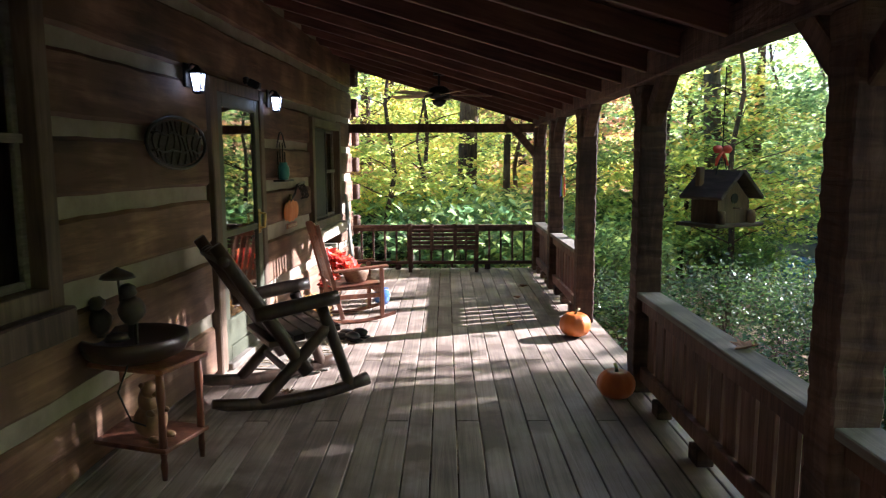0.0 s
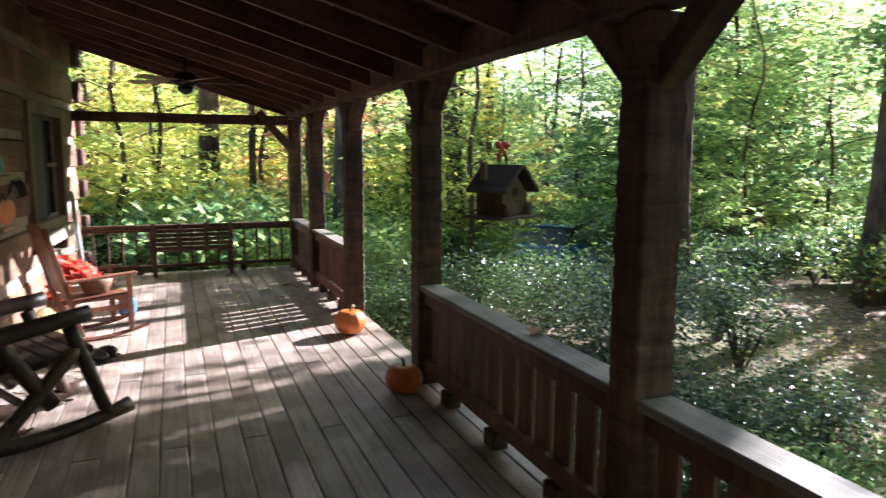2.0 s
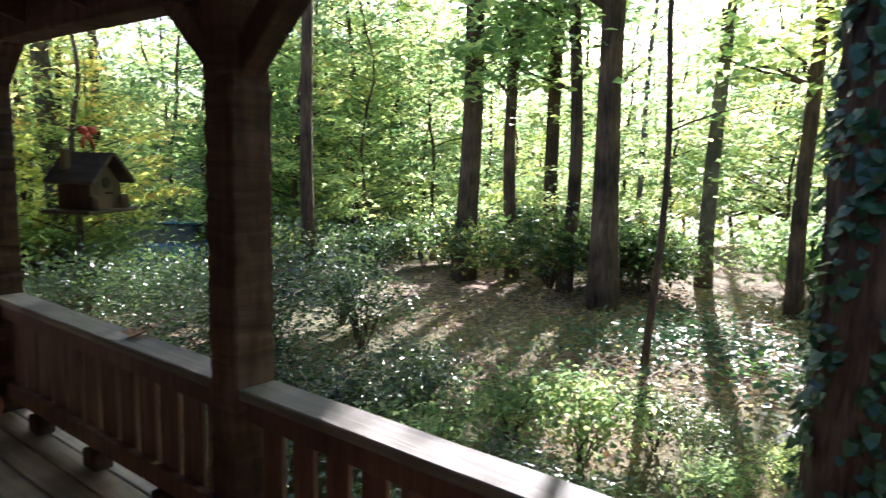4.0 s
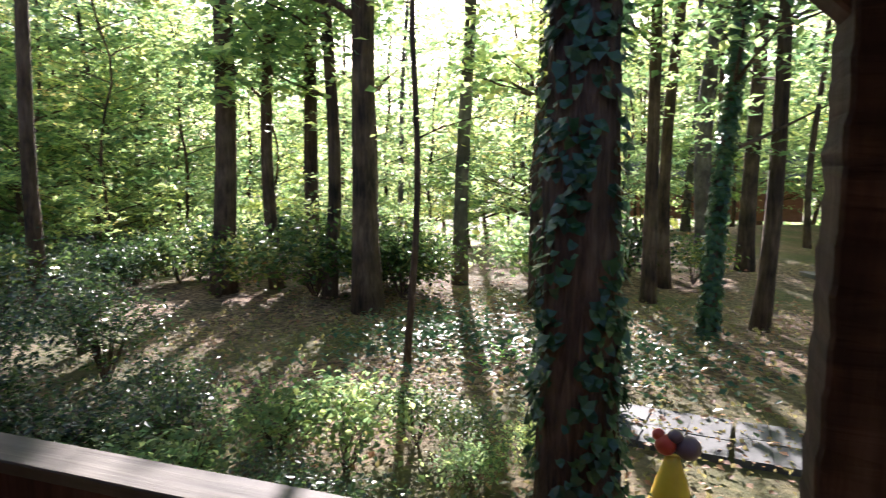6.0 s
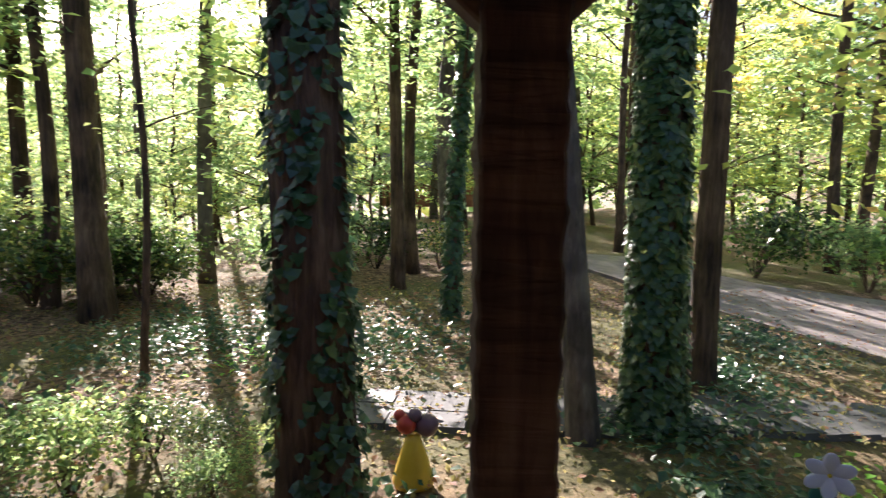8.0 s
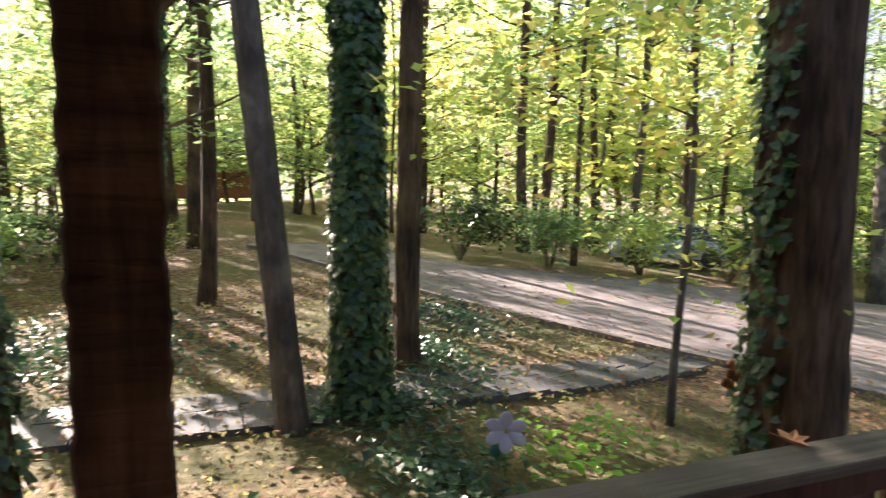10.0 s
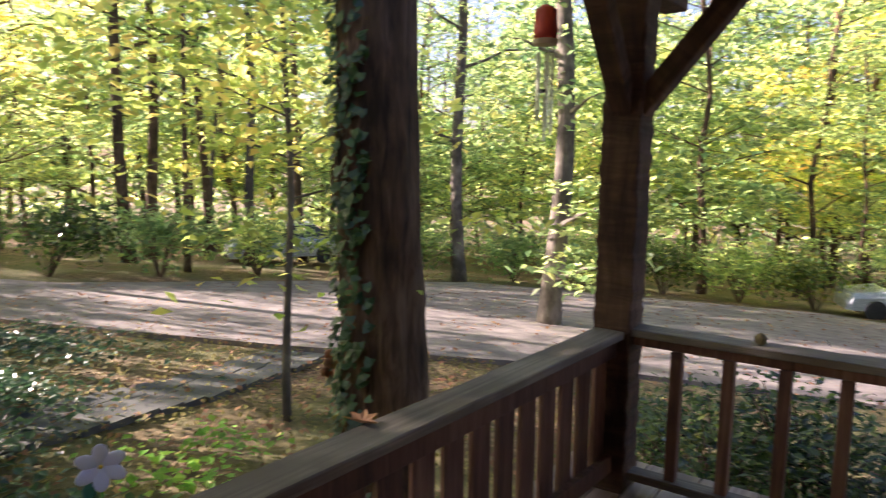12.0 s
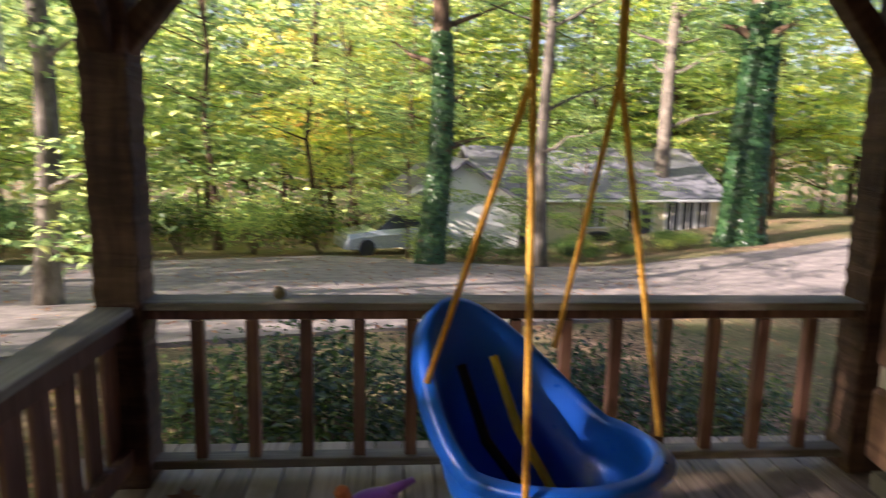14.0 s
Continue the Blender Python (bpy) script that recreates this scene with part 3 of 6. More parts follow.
        part("insect_screen", box((0.003, mid - u0 - 0.17, z1 - z0 - 0.27), bevel=0.0), SCREEN, win, m=pose(-0.028, (u0 + 0.104 + mid) / 2, (z0 + z1) / 2))
        part("meeting_rail", box((0.03, u1 - mid - 0.11, 0.04), bevel=0.003), RAIL, win, m=pose(-0.045, (mid + u1 - 0.1) / 2, z0 + (z1 - z0) * 0.52))


build_house()


# ---- trees ----
def trunk_points(x, y, height, lean, bend, seed, steps=14):
    z0 = max(ground_z(x, y), -7) - 0.15
    pts = []
    for k in range(steps + 1):
        f = k / steps
        pts.append((x + lean[0] * f * height + bend * 0.35 * noise.noise(Vector((seed, f * 2.2, 0))), y + lean[1] * f * height + bend * 0.35 * noise.noise(Vector((seed + 9, f * 2.2, 4))), z0 + f * height))
    return pts


def trunk_mesh(pts, r, sides=14, flare=0.3):
    n = len(pts)
    radii = []
    for k in range(n):
        f = k / (n - 1)
        radii.append(r * (1 - 0.62 * f) * (1 + flare * math.exp(-f * 22)))
    bm = tube(pts, radii, sides, True, waver=0.10, seed=pts[0][0])
    if sides > 20:
        axis = [Vector(p) for p in pts]
        for v in bm.verts:
            k = min(range(len(axis)), key=lambda i: abs(axis[i].z - v.co.z))
            out = v.co - axis[k]
            out.z = 0
            a = math.atan2(out.y, out.x)
            q = Vector((math.cos(a) * 6.5, math.sin(a) * 6.5, v.co.z * 1.3))
            v.co += out.normalized() * (0.018 * noise.noise(q) + 0.012 * noise.noise(q * 2.3 + Vector((0, 0, 9))))
    return bm


def limbs(bm, pts, r, rng, count, low, reach):
    """Adds tapered side limbs to a trunk; returns their tips."""
    tips = []
    for _ in range(count):
        f = rng.uniform(low, 0.95)
        i = int(f * (len(pts) - 1))
        p = Vector(pts[i])
        a = rng.uniform(0, 2 * math.pi)
        long = reach * rng.uniform(0.5, 1.0)
        out = [p]
        for s in range(1, 5):
            g = s / 4
            out.append(p + Vector((math.cos(a) * long * g, math.sin(a) * long * g, long * (0.45 * g - 0.1 * g * g))) + Vector(rng.normal(0, 0.05 * long * g, 3)))
        rr = r * (1 - 0.6 * f) * 0.4
        tube(out, [rr, rr * 0.8, rr * 0.55, rr * 0.35, rr * 0.12], 6, False, bm)
        tips += [out[2], out[3], out[4]]
    return tips


def spray_points(rng, centre, radius, count):
    """Leaf places in flat sprays round a centre."""
    c = np.asarray(centre, float)
    out = []
    layers = max(2, int(radius * 2.2))
    for _ in range(layers):
        o = c + rng.normal(0, 1, 3) * np.array([0.38, 0.38, 0.45]) * radius
        n = count // layers
        p = rng.normal(0, 1, (n, 3)) * np.array([0.42, 0.42, 0.07]) * radius
        p[:, 2] -= 0.12 * (p[:, 0] ** 2 + p[:, 1] ** 2) / max(radius, 0.1)
        out.append(o + p)
    return np.concatenate(out)


def tall_tree(x, y, r, lean=(0, 0), height=16, bark=BARK, seed=0, leaves=2600, low=0.2, reach=3.2, size=0.16, leaf=LEAF, label="tall forest tree with dark furrowed bark and green crown", bend=1.0, ivy=0, limb_count=12, near=False, ivy_size=0.10, ivy_side=None):
    rng = np.random.default_rng(seed)
    tree = empty("tree", label=label, category="tree", group="forest trees")
    pts = trunk_points(x, y, height, lean, bend, seed * 1.37, 90 if near else 14)
    bm = trunk_mesh(pts, r, 56 if near else 14)
    tips = limbs(bm, pts, r, rng, limb_count, low, reach)
    part("trunk", bm, bark, tree, smooth=True)
    if leaves:
        each = max(20, leaves // len(tips))
        c = np.concatenate([spray_points(rng, t, rng.uniform(0.7, 1.35), each) for t in tips])
        me = leaves_mesh("crown", c, rng.uniform(0.6, 1.25, len(c)) * size, rng, leaf)
        ob = new("crown", me)
        ob.parent = tree
    if ivy:
        c, rad = [], np.array([Vector(p).to_tuple() for p in pts])
        for _ in range(ivy):
            f = rng.uniform(0, 1) ** 1.1 * 0.42
            k = f * (len(pts) - 1)
            i = int(k)
            p = rad[i] + (rad[i + 1] - rad[i]) * (k - i)
            a = rng.uniform(0, 2 * math.pi)
            if ivy_side is not None and math.cos(a - radians(ivy_side)) < 0.3:
                continue
            rr = r * (1 - 0.62 * f) * (1 + 0.3 * math.exp(-f * 22)) + rng.uniform(0.0, 0.07)
            if noise.noise(Vector((math.cos(a) * 1.2, math.sin(a) * 1.2 + p[2] * 0.9, seed))) < (0.12 if ivy < 2000 else -0.2 if ivy == 3200 else -0.5):
                continue
            c.append((p[0] + rr * math.cos(a), p[1] + rr * math.sin(a), p[2], a))
        c = np.array(c)
        ob = new("ivy", ivy_mesh(c[:, :3], c[:, 3], rng, ivy_size))
        ob.parent = tree
        ob["label"] = "dark green climbing ivy on the trunk"
    return tree


def ivy_mesh(c, a, rng, size=0.10):
    """Leaves that lie against a trunk, facing out."""
    n = len(c)
    out = np.stack([np.cos(a), np.sin(a), rng.normal(0.35, 0.3, n)], 1) + rng.normal(0, 0.3, (n, 3))
    out /= np.linalg.norm(out, axis=1)[:, None]
    down = np.stack([rng.normal(0, 0.35, n), rng.normal(0, 0.35, n), -np.ones(n)], 1)
    down -= out * (down * out).sum(1)[:, None]
    down /= np.linalg.norm(down, axis=1)[:, None]
    side = np.cross(out, down)
    s = (rng.uniform(0.5, 1.2, n) * size / 2)[:, None]
    verts = np.stack([c - down * s * 0.7, c - down * s * 0.9 + side * s * 0.9 - out * s * 0.2, c + down * s * 0.2 + side * s * 0.75, c + down * s * 1.1 + out * s * 0.3, c + down * s * 0.2 - side * s * 0.75, c - down * s * 0.9 - side * s * 0.9 - out * s * 0.2], 1).reshape(-1, 3)
    me = bpy.data.meshes.new("ivy")
    me.from_pydata(verts.tolist(), [], np.arange(6 * n).reshape(-1, 6).tolist())
    me.materials.append(IVYLEAF)
    return me


# trees that stand near the porch
tall_tree(3.8, 0.6, 0.225, (0.0, -0.012), 15, seed=1, ivy=3200, ivy_size=0.085, leaves=1500, low=0.45, label="thick tree trunk with ivy climbing up its bark", bend=0.3, near=True)
tall_tree(5.89, -2.09, 0.22, (0.0, 0.004), 15, seed=2, ivy=7500, leaves=1500, low=0.45, label="tree trunk thickly covered in glossy dark ivy", bend=0.3, near=True)
tall_tree(5.6, -1.40, 0.125, (0.0, 0.085), 14, SMOOTHBARK, 3, leaves=1200, low=0.4, label="slender grey tree leaning beside the flagstone path", bend=0.4, near=True)
tall_tree(6.93, -3.0, 0.14, (0, 0), 16, seed=4, leaves=1500, low=0.4, label="straight brown tree trunk beside the lawn", bend=0.3, near=True)
tall_tree(2.45, -3.6, 0.265, (0.012, 0.0), 16, seed=5, ivy=4200, ivy_size=0.075, ivy_side=42, leaves=1400, low=0.5, label="thick furrowed tree trunk close to the railing with sparse ivy", bend=0.3, near=True)
tall_tree(4.88, -4.98, 0.045, (0.01, -0.01), 5.5, SMOOTHBARK, 6, leaves=3000, low=0.40, reach=1.8, size=0.14, leaf=YELLOWLEAF, bend=0.4, label="slim young tree with sparse yellow leaves", limb_count=14)
tall_tree(7.27, 2.95, 0.045, (-0.012, -0.008), 8, BARK, 7, leaves=500, low=0.4, reach=1.4, size=0.1, label="thin dark sapling in the lawn", limb_count=8)
tall_tree(10.0, 4.9, 0.22, (-0.004, 0.0), 17, seed=8, leaves=2600, low=0.18)
tall_tree(13.45, 4.2, 0.15, (0.0, 0.006), 17, SMOOTHBARK, 9, leaves=1200, low=0.5)
tall_tree(10.6, 8.15, 0.22, (0.0, 0.0), 17, seed=10, leaves=1500, low=0.5)
tall_tree(10.2, -0.33, 0.10, (0.02, -0.045), 13, seed=11, ivy=2500, leaves=1600, low=0.25, label="slender leaning tree wrapped in ivy")
tall_tree(14.2, 0.15, 0.13, (0, 0), 15, seed=12, leaves=1300, low=0.45)
tall_tree(11.9, 7.0, 0.15, (0, 0), 15, seed=13, leaves=1200, low=0.5)
tall_tree(12.3, 6.0, 0.16, (0.02, 0.01), 16, seed=14, leaves=1200, low=0.5)
tall_tree(0.42, 15.5, 0.23, (0, 0), 17, seed=15, leaves=2400, low=0.3, leaf=YELLOWLEAF)
tall_tree(1.35, 16.0, 0.09, (0.012, 0), 14, seed=16, leaves=1500, low=0.25, leaf=YELLOWLEAF)
tall_tree(2.9, 13.6, 0.15, (0.02, 0.0), 15, SMOOTHBARK, 17, leaves=1800, low=0.25)
tall_tree(5.7, 14.8, 0.21, (-0.01, 0), 16, SMOOTHBARK, 18, leaves=2000, low=0.3)
tall_tree(6.9, 15.6, 0.11, (0.0, 0), 15, seed=19, leaves=1600, low=0.2)
tall_tree(8.3, 10.1, 0.13, (0.0, 0), 15, seed=20, leaves=1200, low=0.55)
tall_tree(6.2, -13.5, 0.22, (0.0, 0.0), 16, SMOOTHBARK, 21, leaves=4200, low=0.1, reach=2.1, size=0.22, limb_count=20, label="pale trunk with low leafy boughs beside the driveway")
tall_tree(12.7, -19.6, 0.22, (0, 0), 17, SMOOTHBARK, 22, leaves=1800, low=0.3)
tall_tree(-1.4, -21.6, 0.36, (0.0, 0.0), 17, seed=23, ivy_size=0.14, ivy=6500, leaves=3000, low=0.2, label="tree wrapped in dark ivy beside the driveway")
tall_tree(-4.7, -21.2, 0.20, (0, 0), 17, SMOOTHBARK, 24, leaves=2400, low=0.25)
tall_tree(-12.8, -24.2, 0.68, (0.004, 0), 20, seed=25, ivy_size=0.18, ivy=12000, leaves=2600, low=0.3, size=0.3, label="huge ivy covered trunk beside the far house")
tall_tree(-13.5, -34.0, 0.4, (0, 0), 18, SMOOTHBARK, 26, leaves=1800, low=0.3, size=0.25)

# woodland behind: a few kinds of understorey tree, repeated
KINDS = []


def understorey(seed, leaf, n_leaves, size, spread):
    rng = np.random.default_rng(seed)
    tree = empty("understorey_tree", pose(0, 0, -60), "leafy understorey tree with layered boughs", "tree", "woodland understorey")
    h = rng.uniform(7, 10)
    pts = [(0.07 * k * (seed % 3 - 1) * 0.6 + 0.5 * noise.noise(Vector((seed, k * 0.3, 0))), 0.05 * k * (seed % 2) + 0.5 * noise.noise(Vector((seed, k * 0.3, 7))), -0.2 + h * k / 12) for k in range(13)]
    bm = trunk_mesh(pts, rng.uniform(0.07, 0.13), 8)
    tips = limbs(bm, pts, 0.09, rng, 18, 0.16, spread)
    part("trunk", bm, BARK, tree, smooth=True)
    tips += [Vector((0, 0, h))]
    each = n_leaves // len(tips)
    c = np.concatenate([spray_points(rng, t, rng.uniform(0.5, 1.25), each) for t in tips])
    ob = new("crown", leaves_mesh("crown", c, rng.uniform(0.6, 1.3, len(c)) * size, rng, leaf))
    ob.parent = tree
    return tree


for seed, leaf in ((101, LEAF), (102, LEAF), (103, LEAF), (104, YELLOWLEAF), (105, PINKLEAF), (106, LEAF)):
    KINDS.append(understorey(seed, leaf, 4600, 0.20, 3.7))

rng = np.random.default_rng(5)


def keep_clear(x, y):
    """Where no woodland tree stands: porch, lawn, driveway and the view to the far house."""
    if -7 < x < 9.6 and -9 < y < 11.5:
        return True
    if 0 < x < 17 and -22 < y < 1.5 and not (x > 14.5 and y > -4):
        return True
    if -26 < x < 3.5 and -38 < y < -8:
        return True
    d = math.hypot(x, y - 0)
    a = math.degrees(math.atan2(x, y))
    return 25 < a < 33 and d < 25 or 68 < a < 77 and d < 26 or 96 < a < 100 and d < 22


def plant(x, y, kind, scale=1.0):
    z = max(ground_z(x, y), -7)
    copy_thing(KINDS[kind], pose(x, y, z, 0, 0, rng.uniform(0, 360)) @ Matrix.Scale(scale, 4))


placed = 0
for ring, (r0, r1, count) in enumerate(((11.5, 17, 24), (17, 26, 46), (26, 40, 80), (40, 60, 96))):
    for k in range(count):
        a = radians(-22 + (225 + 22) * (k + rng.uniform(0.1, 0.9)) / count)
        r = rng.uniform(r0, r1)
        x, y = 0.5 + r * math.sin(a), r * math.cos(a)
        if keep_clear(x, y):
            continue
        deg = math.degrees(a)
        if deg < 12:
            kind = int(rng.choice([3, 3, 0, 3, 1, 4]))
        elif 105 < deg < 150:
            kind = int(rng.choice([3, 0, 1, 5, 0, 2]))
        else:
            kind = int(rng.choice([0, 1, 2, 5, 0, 2, 3]))
        # open boughs towards the sun, so that its light falls in patches on drive and lawn
        along = y - 0.3444 * x
        if x > 8 and -24 < along < -4.5 and ring < 3 and rng.uniform() < (0.5, 0.62, 0.45)[ring] + 0.25 * (-16.5 < along < -10):
            continue
        if x > 4 and -37 < along < -24 and ring < 3 and rng.uniform() < 0.5:
            continue
        if x > 8 and 4.4 < along < 8.4 and ring < 3 and rng.uniform() < 0.3:
            continue
        if x > 8 and -2.0 < along < 3.4 and ring < 3 and rng.uniform() < 0.45:
            continue
        if 12 < deg < 60 and ring < 3 and rng.uniform() < (0.3 if deg < 40 else 0.1):
            continue
        scale = rng.uniform(0.85, 1.2) * (1.0, 1.1, 1.4, 1.9)[ring]
        scale = min(scale, r * (0.026 if 4.2 < y - 0.3444 * x < 8.5 and x > 5 else 0.036 if 45 < deg < 100 else 0.042))
        plant(x, y, kind, scale)
nrng = np.random.default_rng(31)
# green undergrowth trees closing the view to the north-east
for k in range(22):
    a = radians(36 + 28 * (k + nrng.uniform(0.1, 0.9)) / 22)
    r = nrng.uniform(20, 31)
    x, y = 0.5 + r * math.sin(a), r * math.cos(a)
    if y - 0.3444 * x > 10.8:
        plant(x, y, int(nrng.choice([0, 1, 2, 5])), nrng.uniform(1.0, 1.35))
# trees half hiding the far houses
for x, y, kind, scale in ((-4.6, -24.6, 1, 0.5), (-7.4, -26.5, 0, 0.55), (-9.6, -27.0, 2, 0.5), (-0.6, -24.0, 5, 0.6), (1.4, -27.5, 0, 0.9), (31.0, 1.5, 0, 0.8), (33.0, -1.0, 1, 0.9), (34.5, -4.0, 2, 0.9), (36.0, 3.5, 5, 0.9), (30.0, -6.5, 0, 0.8)):
    plant(x, y, kind, scale)
for k in range(15):
    plant(-24 + 2.6 * k + nrng.uniform(-1, 1), -44 + nrng.uniform(-4, 3), int(nrng.choice([0, 1, 2, 3, 5])), nrng.uniform(1.7, 2.3))
for k in range(4):
    plant(4.0 + 3.1 * k + nrng.uniform(-0.6, 0.6), -29.5 + 1.2 * k + nrng.uniform(-2.5, 2), int(nrng.choice([0, 1, 3, 5])), nrng.uniform(1.1, 1.6))
for x, y, kind, scale in ((1.9, 17.5, 4, 0.6), (3.0, 19.0, 4, 0.7), (-0.6, 14.5, 3, 0.45), (-1.8, 17.0, 3, 0.6), (0.8, 20.0, 3, 0.75)):
    plant(x, y, kind, scale)
# the far wood, all round
frng = np.random.default_rng(77)
n_far = 30000
fa = np.radians(frng.uniform(-40, 235, n_far))
fr = frng.uniform(62, 88, n_far)
top = 9.5 + 5.0 * np.sin(fa * 9.0) * np.sin(fa * 23.0) + 2.0 * np.sin(fa * 61.0)
fz = -9.0 + (top + 9.0) * frng.uniform(0, 1, n_far) ** 0.8
far_leaves = leaves_mesh("far_woods", np.stack([fr * np.sin(fa), fr * np.cos(fa), fz], 1), frng.uniform(0.6, 1.4, n_far) * 1.25, frng, LEAF, 0.3)
tagged(new("far_woods", far_leaves), "distant green wood closing the view all round", "woods", kind="stuff")
# bare lower trunks of the wood
for k in range(36):
    a = radians(-15 + 155 * (k + rng.uniform(0.1, 0.9)) / 36)
    r = rng.uniform(15, 32)
    x, y = 0.5 + r * math.sin(a), r * math.cos(a)
    if not keep_clear(x, y) and not (x > 5 and 4.6 < y - 0.3444 * x < 9.2):
        tall_tree(x, y, rng.uniform(0.07, 0.2), (rng.normal(0, 0.012), rng.normal(0, 0.012)), 14, BARK if k % 3 else SMOOTHBARK, 300 + k, leaves=500, low=0.5, size=0.18, limb_count=8)
# added trees whose tall crowns break the sun over the driveway into patches
crng = np.random.default_rng(55)
for n, (x, y) in enumerate(((18.5, -0.6), (20.5, -12.4), (22.0, -1.0), (30.0, 1.0), (22.5, -14.5), (25.5, -10.5), (18.8, -16.0), (23.0, -17.0), (28.0, -8.5))):
    tall_tree(x, y, crng.uniform(0.14, 0.26), (crng.normal(0, 0.01), crng.normal(0, 0.01)), crng.uniform(14, 19), BARK if n % 3 else SMOOTHBARK, 500 + n, leaves=2600, low=0.36, size=0.3, reach=4.2, limb_count=13, leaf=YELLOWLEAF if n % 4 == 1 else LEAF)
# added trees, placed so their high crowns shade the near lawn and the porch
for n, (x, y) in enumerate(((11.6, 2.4), (11.0, -1.2), (12.6, 0.6), (10.8, 6.1), (10.2, 5.0), (11.8, -3.6), (11.3, 7.45), (13.0, 7.7))):
    tall_tree(x, y, 0.13, (0, 0), 13, BARK, 400 + n, leaves=(4600, 3600, 4600, 4600, 4600, 3600, 6500, 5500)[n], low=0.34, size=0.2, reach=2.3 if n < 6 else 1.7, limb_count=16)
for k in KINDS:
    for o in (*k.children_recursive, k):
        bpy.data.objects.remove(o)


# ---- things on the porch ----
def on_wall(u, z, out=0.0):
    """A place on the log wall, facing out of it."""
    return HOUSE @ pose(out, u, z)


def bar(a, b, r, mat, parent, name, sides=10, r2=None, label="", waver=0.0):
    a, b = Vector(a), Vector(b)
    n = 7 if waver else 2
    pts = [a.lerp(b, k / (n - 1)) for k in range(n)]
    r2 = r if r2 is None else r2
    return part(name, tube(pts, [r + (r2 - r) * k / (n - 1) for k in range(n)], sides, True, waver=waver, seed=a.x * 7 + b.z * 5), mat, parent, label, True)


def arc(y0, y1, z_mid, z_end, x, steps=12):
    mid, half = (y0 + y1) / 2, (y1 - y0) / 2
    return [(x, y0 + (y1 - y0) * k / steps, z_mid + (z_end - z_mid) * (((y0 + (y1 - y0) * k / steps) - mid) / half) ** 2) for k in range(steps + 1)]


def log_rocker():
    """Local -y is the back, +y the front, seat across x."""
    chair = empty("rocking_chair", pose(-1.15, 4.44, 0, 0, 0, -60) @ Matrix.Scale(1.02, 4), "dark peeled log rocking chair beside the storm door", "rocking chair", "rocking chairs")
    for x in (-0.27, 0.27):
        part("rocker", tube(arc(-0.48, 0.50, 0.041, 0.101, x), [0.028] + [0.038] * 11 + [0.044], 10, waver=0.12), DARKLOG, chair, smooth=True)
        bar((x, -0.20, 0.055), (x, 0.24, 0.48), 0.038, DARKLOG, chair, "rear_leg", waver=0.1)
        bar((x, 0.38, 0.06), (x, 0.20, 0.60), 0.038, DARKLOG, chair, "front_leg", waver=0.1)
        bar((x * 0.95, 0.10, 0.20), (x * 0.9, -0.42, 1.02), 0.046, DARKLOG, chair, "back_post", waver=0.1, r2=0.040)
        bar((x * 1.05, -0.22, 0.60), (x * 1.05, 0.30, 0.66), 0.045, DARKLOG, chair, "armrest", waver=0.12)
    for k in range(5):
        x = -0.17 + 0.085 * k
        bar((x, -0.07, 0.44), (x, -0.40, 0.97), 0.026, DARKLOG, chair, "back_spindle")
    bar((-0.28, -0.05, 0.42), (0.28, -0.05, 0.42), 0.026, DARKLOG, chair, "back_rail", waver=0.1)
    bar((-0.29, -0.38, 0.93), (0.29, -0.38, 0.93), 0.032, DARKLOG, chair, "top_rail", waver=0.1)
    bar((-0.27, 0.27, 0.38), (0.27, 0.27, 0.38), 0.024, DARKLOG, chair, "front_stretcher", waver=0.1)
    bar((-0.27, -0.02, 0.22), (0.27, -0.02, 0.22), 0.022, DARKLOG, chair, "rear_stretcher", waver=0.1)
    for k in range(6):
        part("seat_slat", box((0.54, 0.074, 0.04), bevel=0.006), DARKLOG, chair, m=pose(0, -0.10 + 0.077 * k, 0.405 + 0.010 * k, 7, 0, 0))
    return chair


log_rocker()


def mission_rocker():
    chair = empty("rocking_chair", pose(-0.96, 6.66, 0, 0, 0, -68) @ Matrix.Scale(0.86, 4), "red-brown stained wooden rocking chair with slatted back", "rocking chair", "rocking chairs")
    for x in (-0.27, 0.27):
        part("rocker", tube(arc(-0.48, 0.42, 0.022, 0.09, x), 0.02, 6), CHERRY, chair)
        part("front_leg", box((0.04, 0.045, 0.56), (x, 0.26, 0.32), bevel=0.004), CHERRY, chair)
        part("rear_leg", box((0.035, 0.045, 1.08), (x, -0.32, 0.58), (14, 0, 0), bevel=0.004), CHERRY, chair)
        part("armrest", box((0.085, 0.62, 0.026), (x * 1.03, 0.02, 0.61), (3, 0, 0), bevel=0.006), CHERRY, chair)
        part("side_rail", box((0.025, 0.54, 0.05), (x, -0.02, 0.30), bevel=0.003), CHERRY, chair)
    part("front_apron", box((0.5, 0.024, 0.10), (0, 0.262, 0.345), bevel=0.003), CHERRY, chair)
    part("seat", box((0.52, 0.52, 0.03), (0, 0.0, 0.405), (4, 0, 0), bevel=0.008), CHERRY, chair)
    crest = box((0.52, 0.028, 0.13), (0, -0.45, 1.04), (14, 0, 0), bevel=0.01, cuts=10)
    for v in crest.verts:
        v.co.z += 0.03 * (1 - (v.co.x / 0.26) ** 2) if v.co.z > 1.04 else 0
    part("crest_rail", crest, CHERRY, chair)
    part("lower_back_rail", box((0.5, 0.024, 0.05), (0, -0.27, 0.47), (14, 0, 0), bevel=0.004), CHERRY, chair)
    for k in range(5):
        part("back_slat", box((0.055, 0.012, 0.53), (-0.18 + 0.09 * k, -0.36, 0.73), (14, 0, 0), bevel=0.002), CHERRY, chair)
    return chair


mission_rocker()

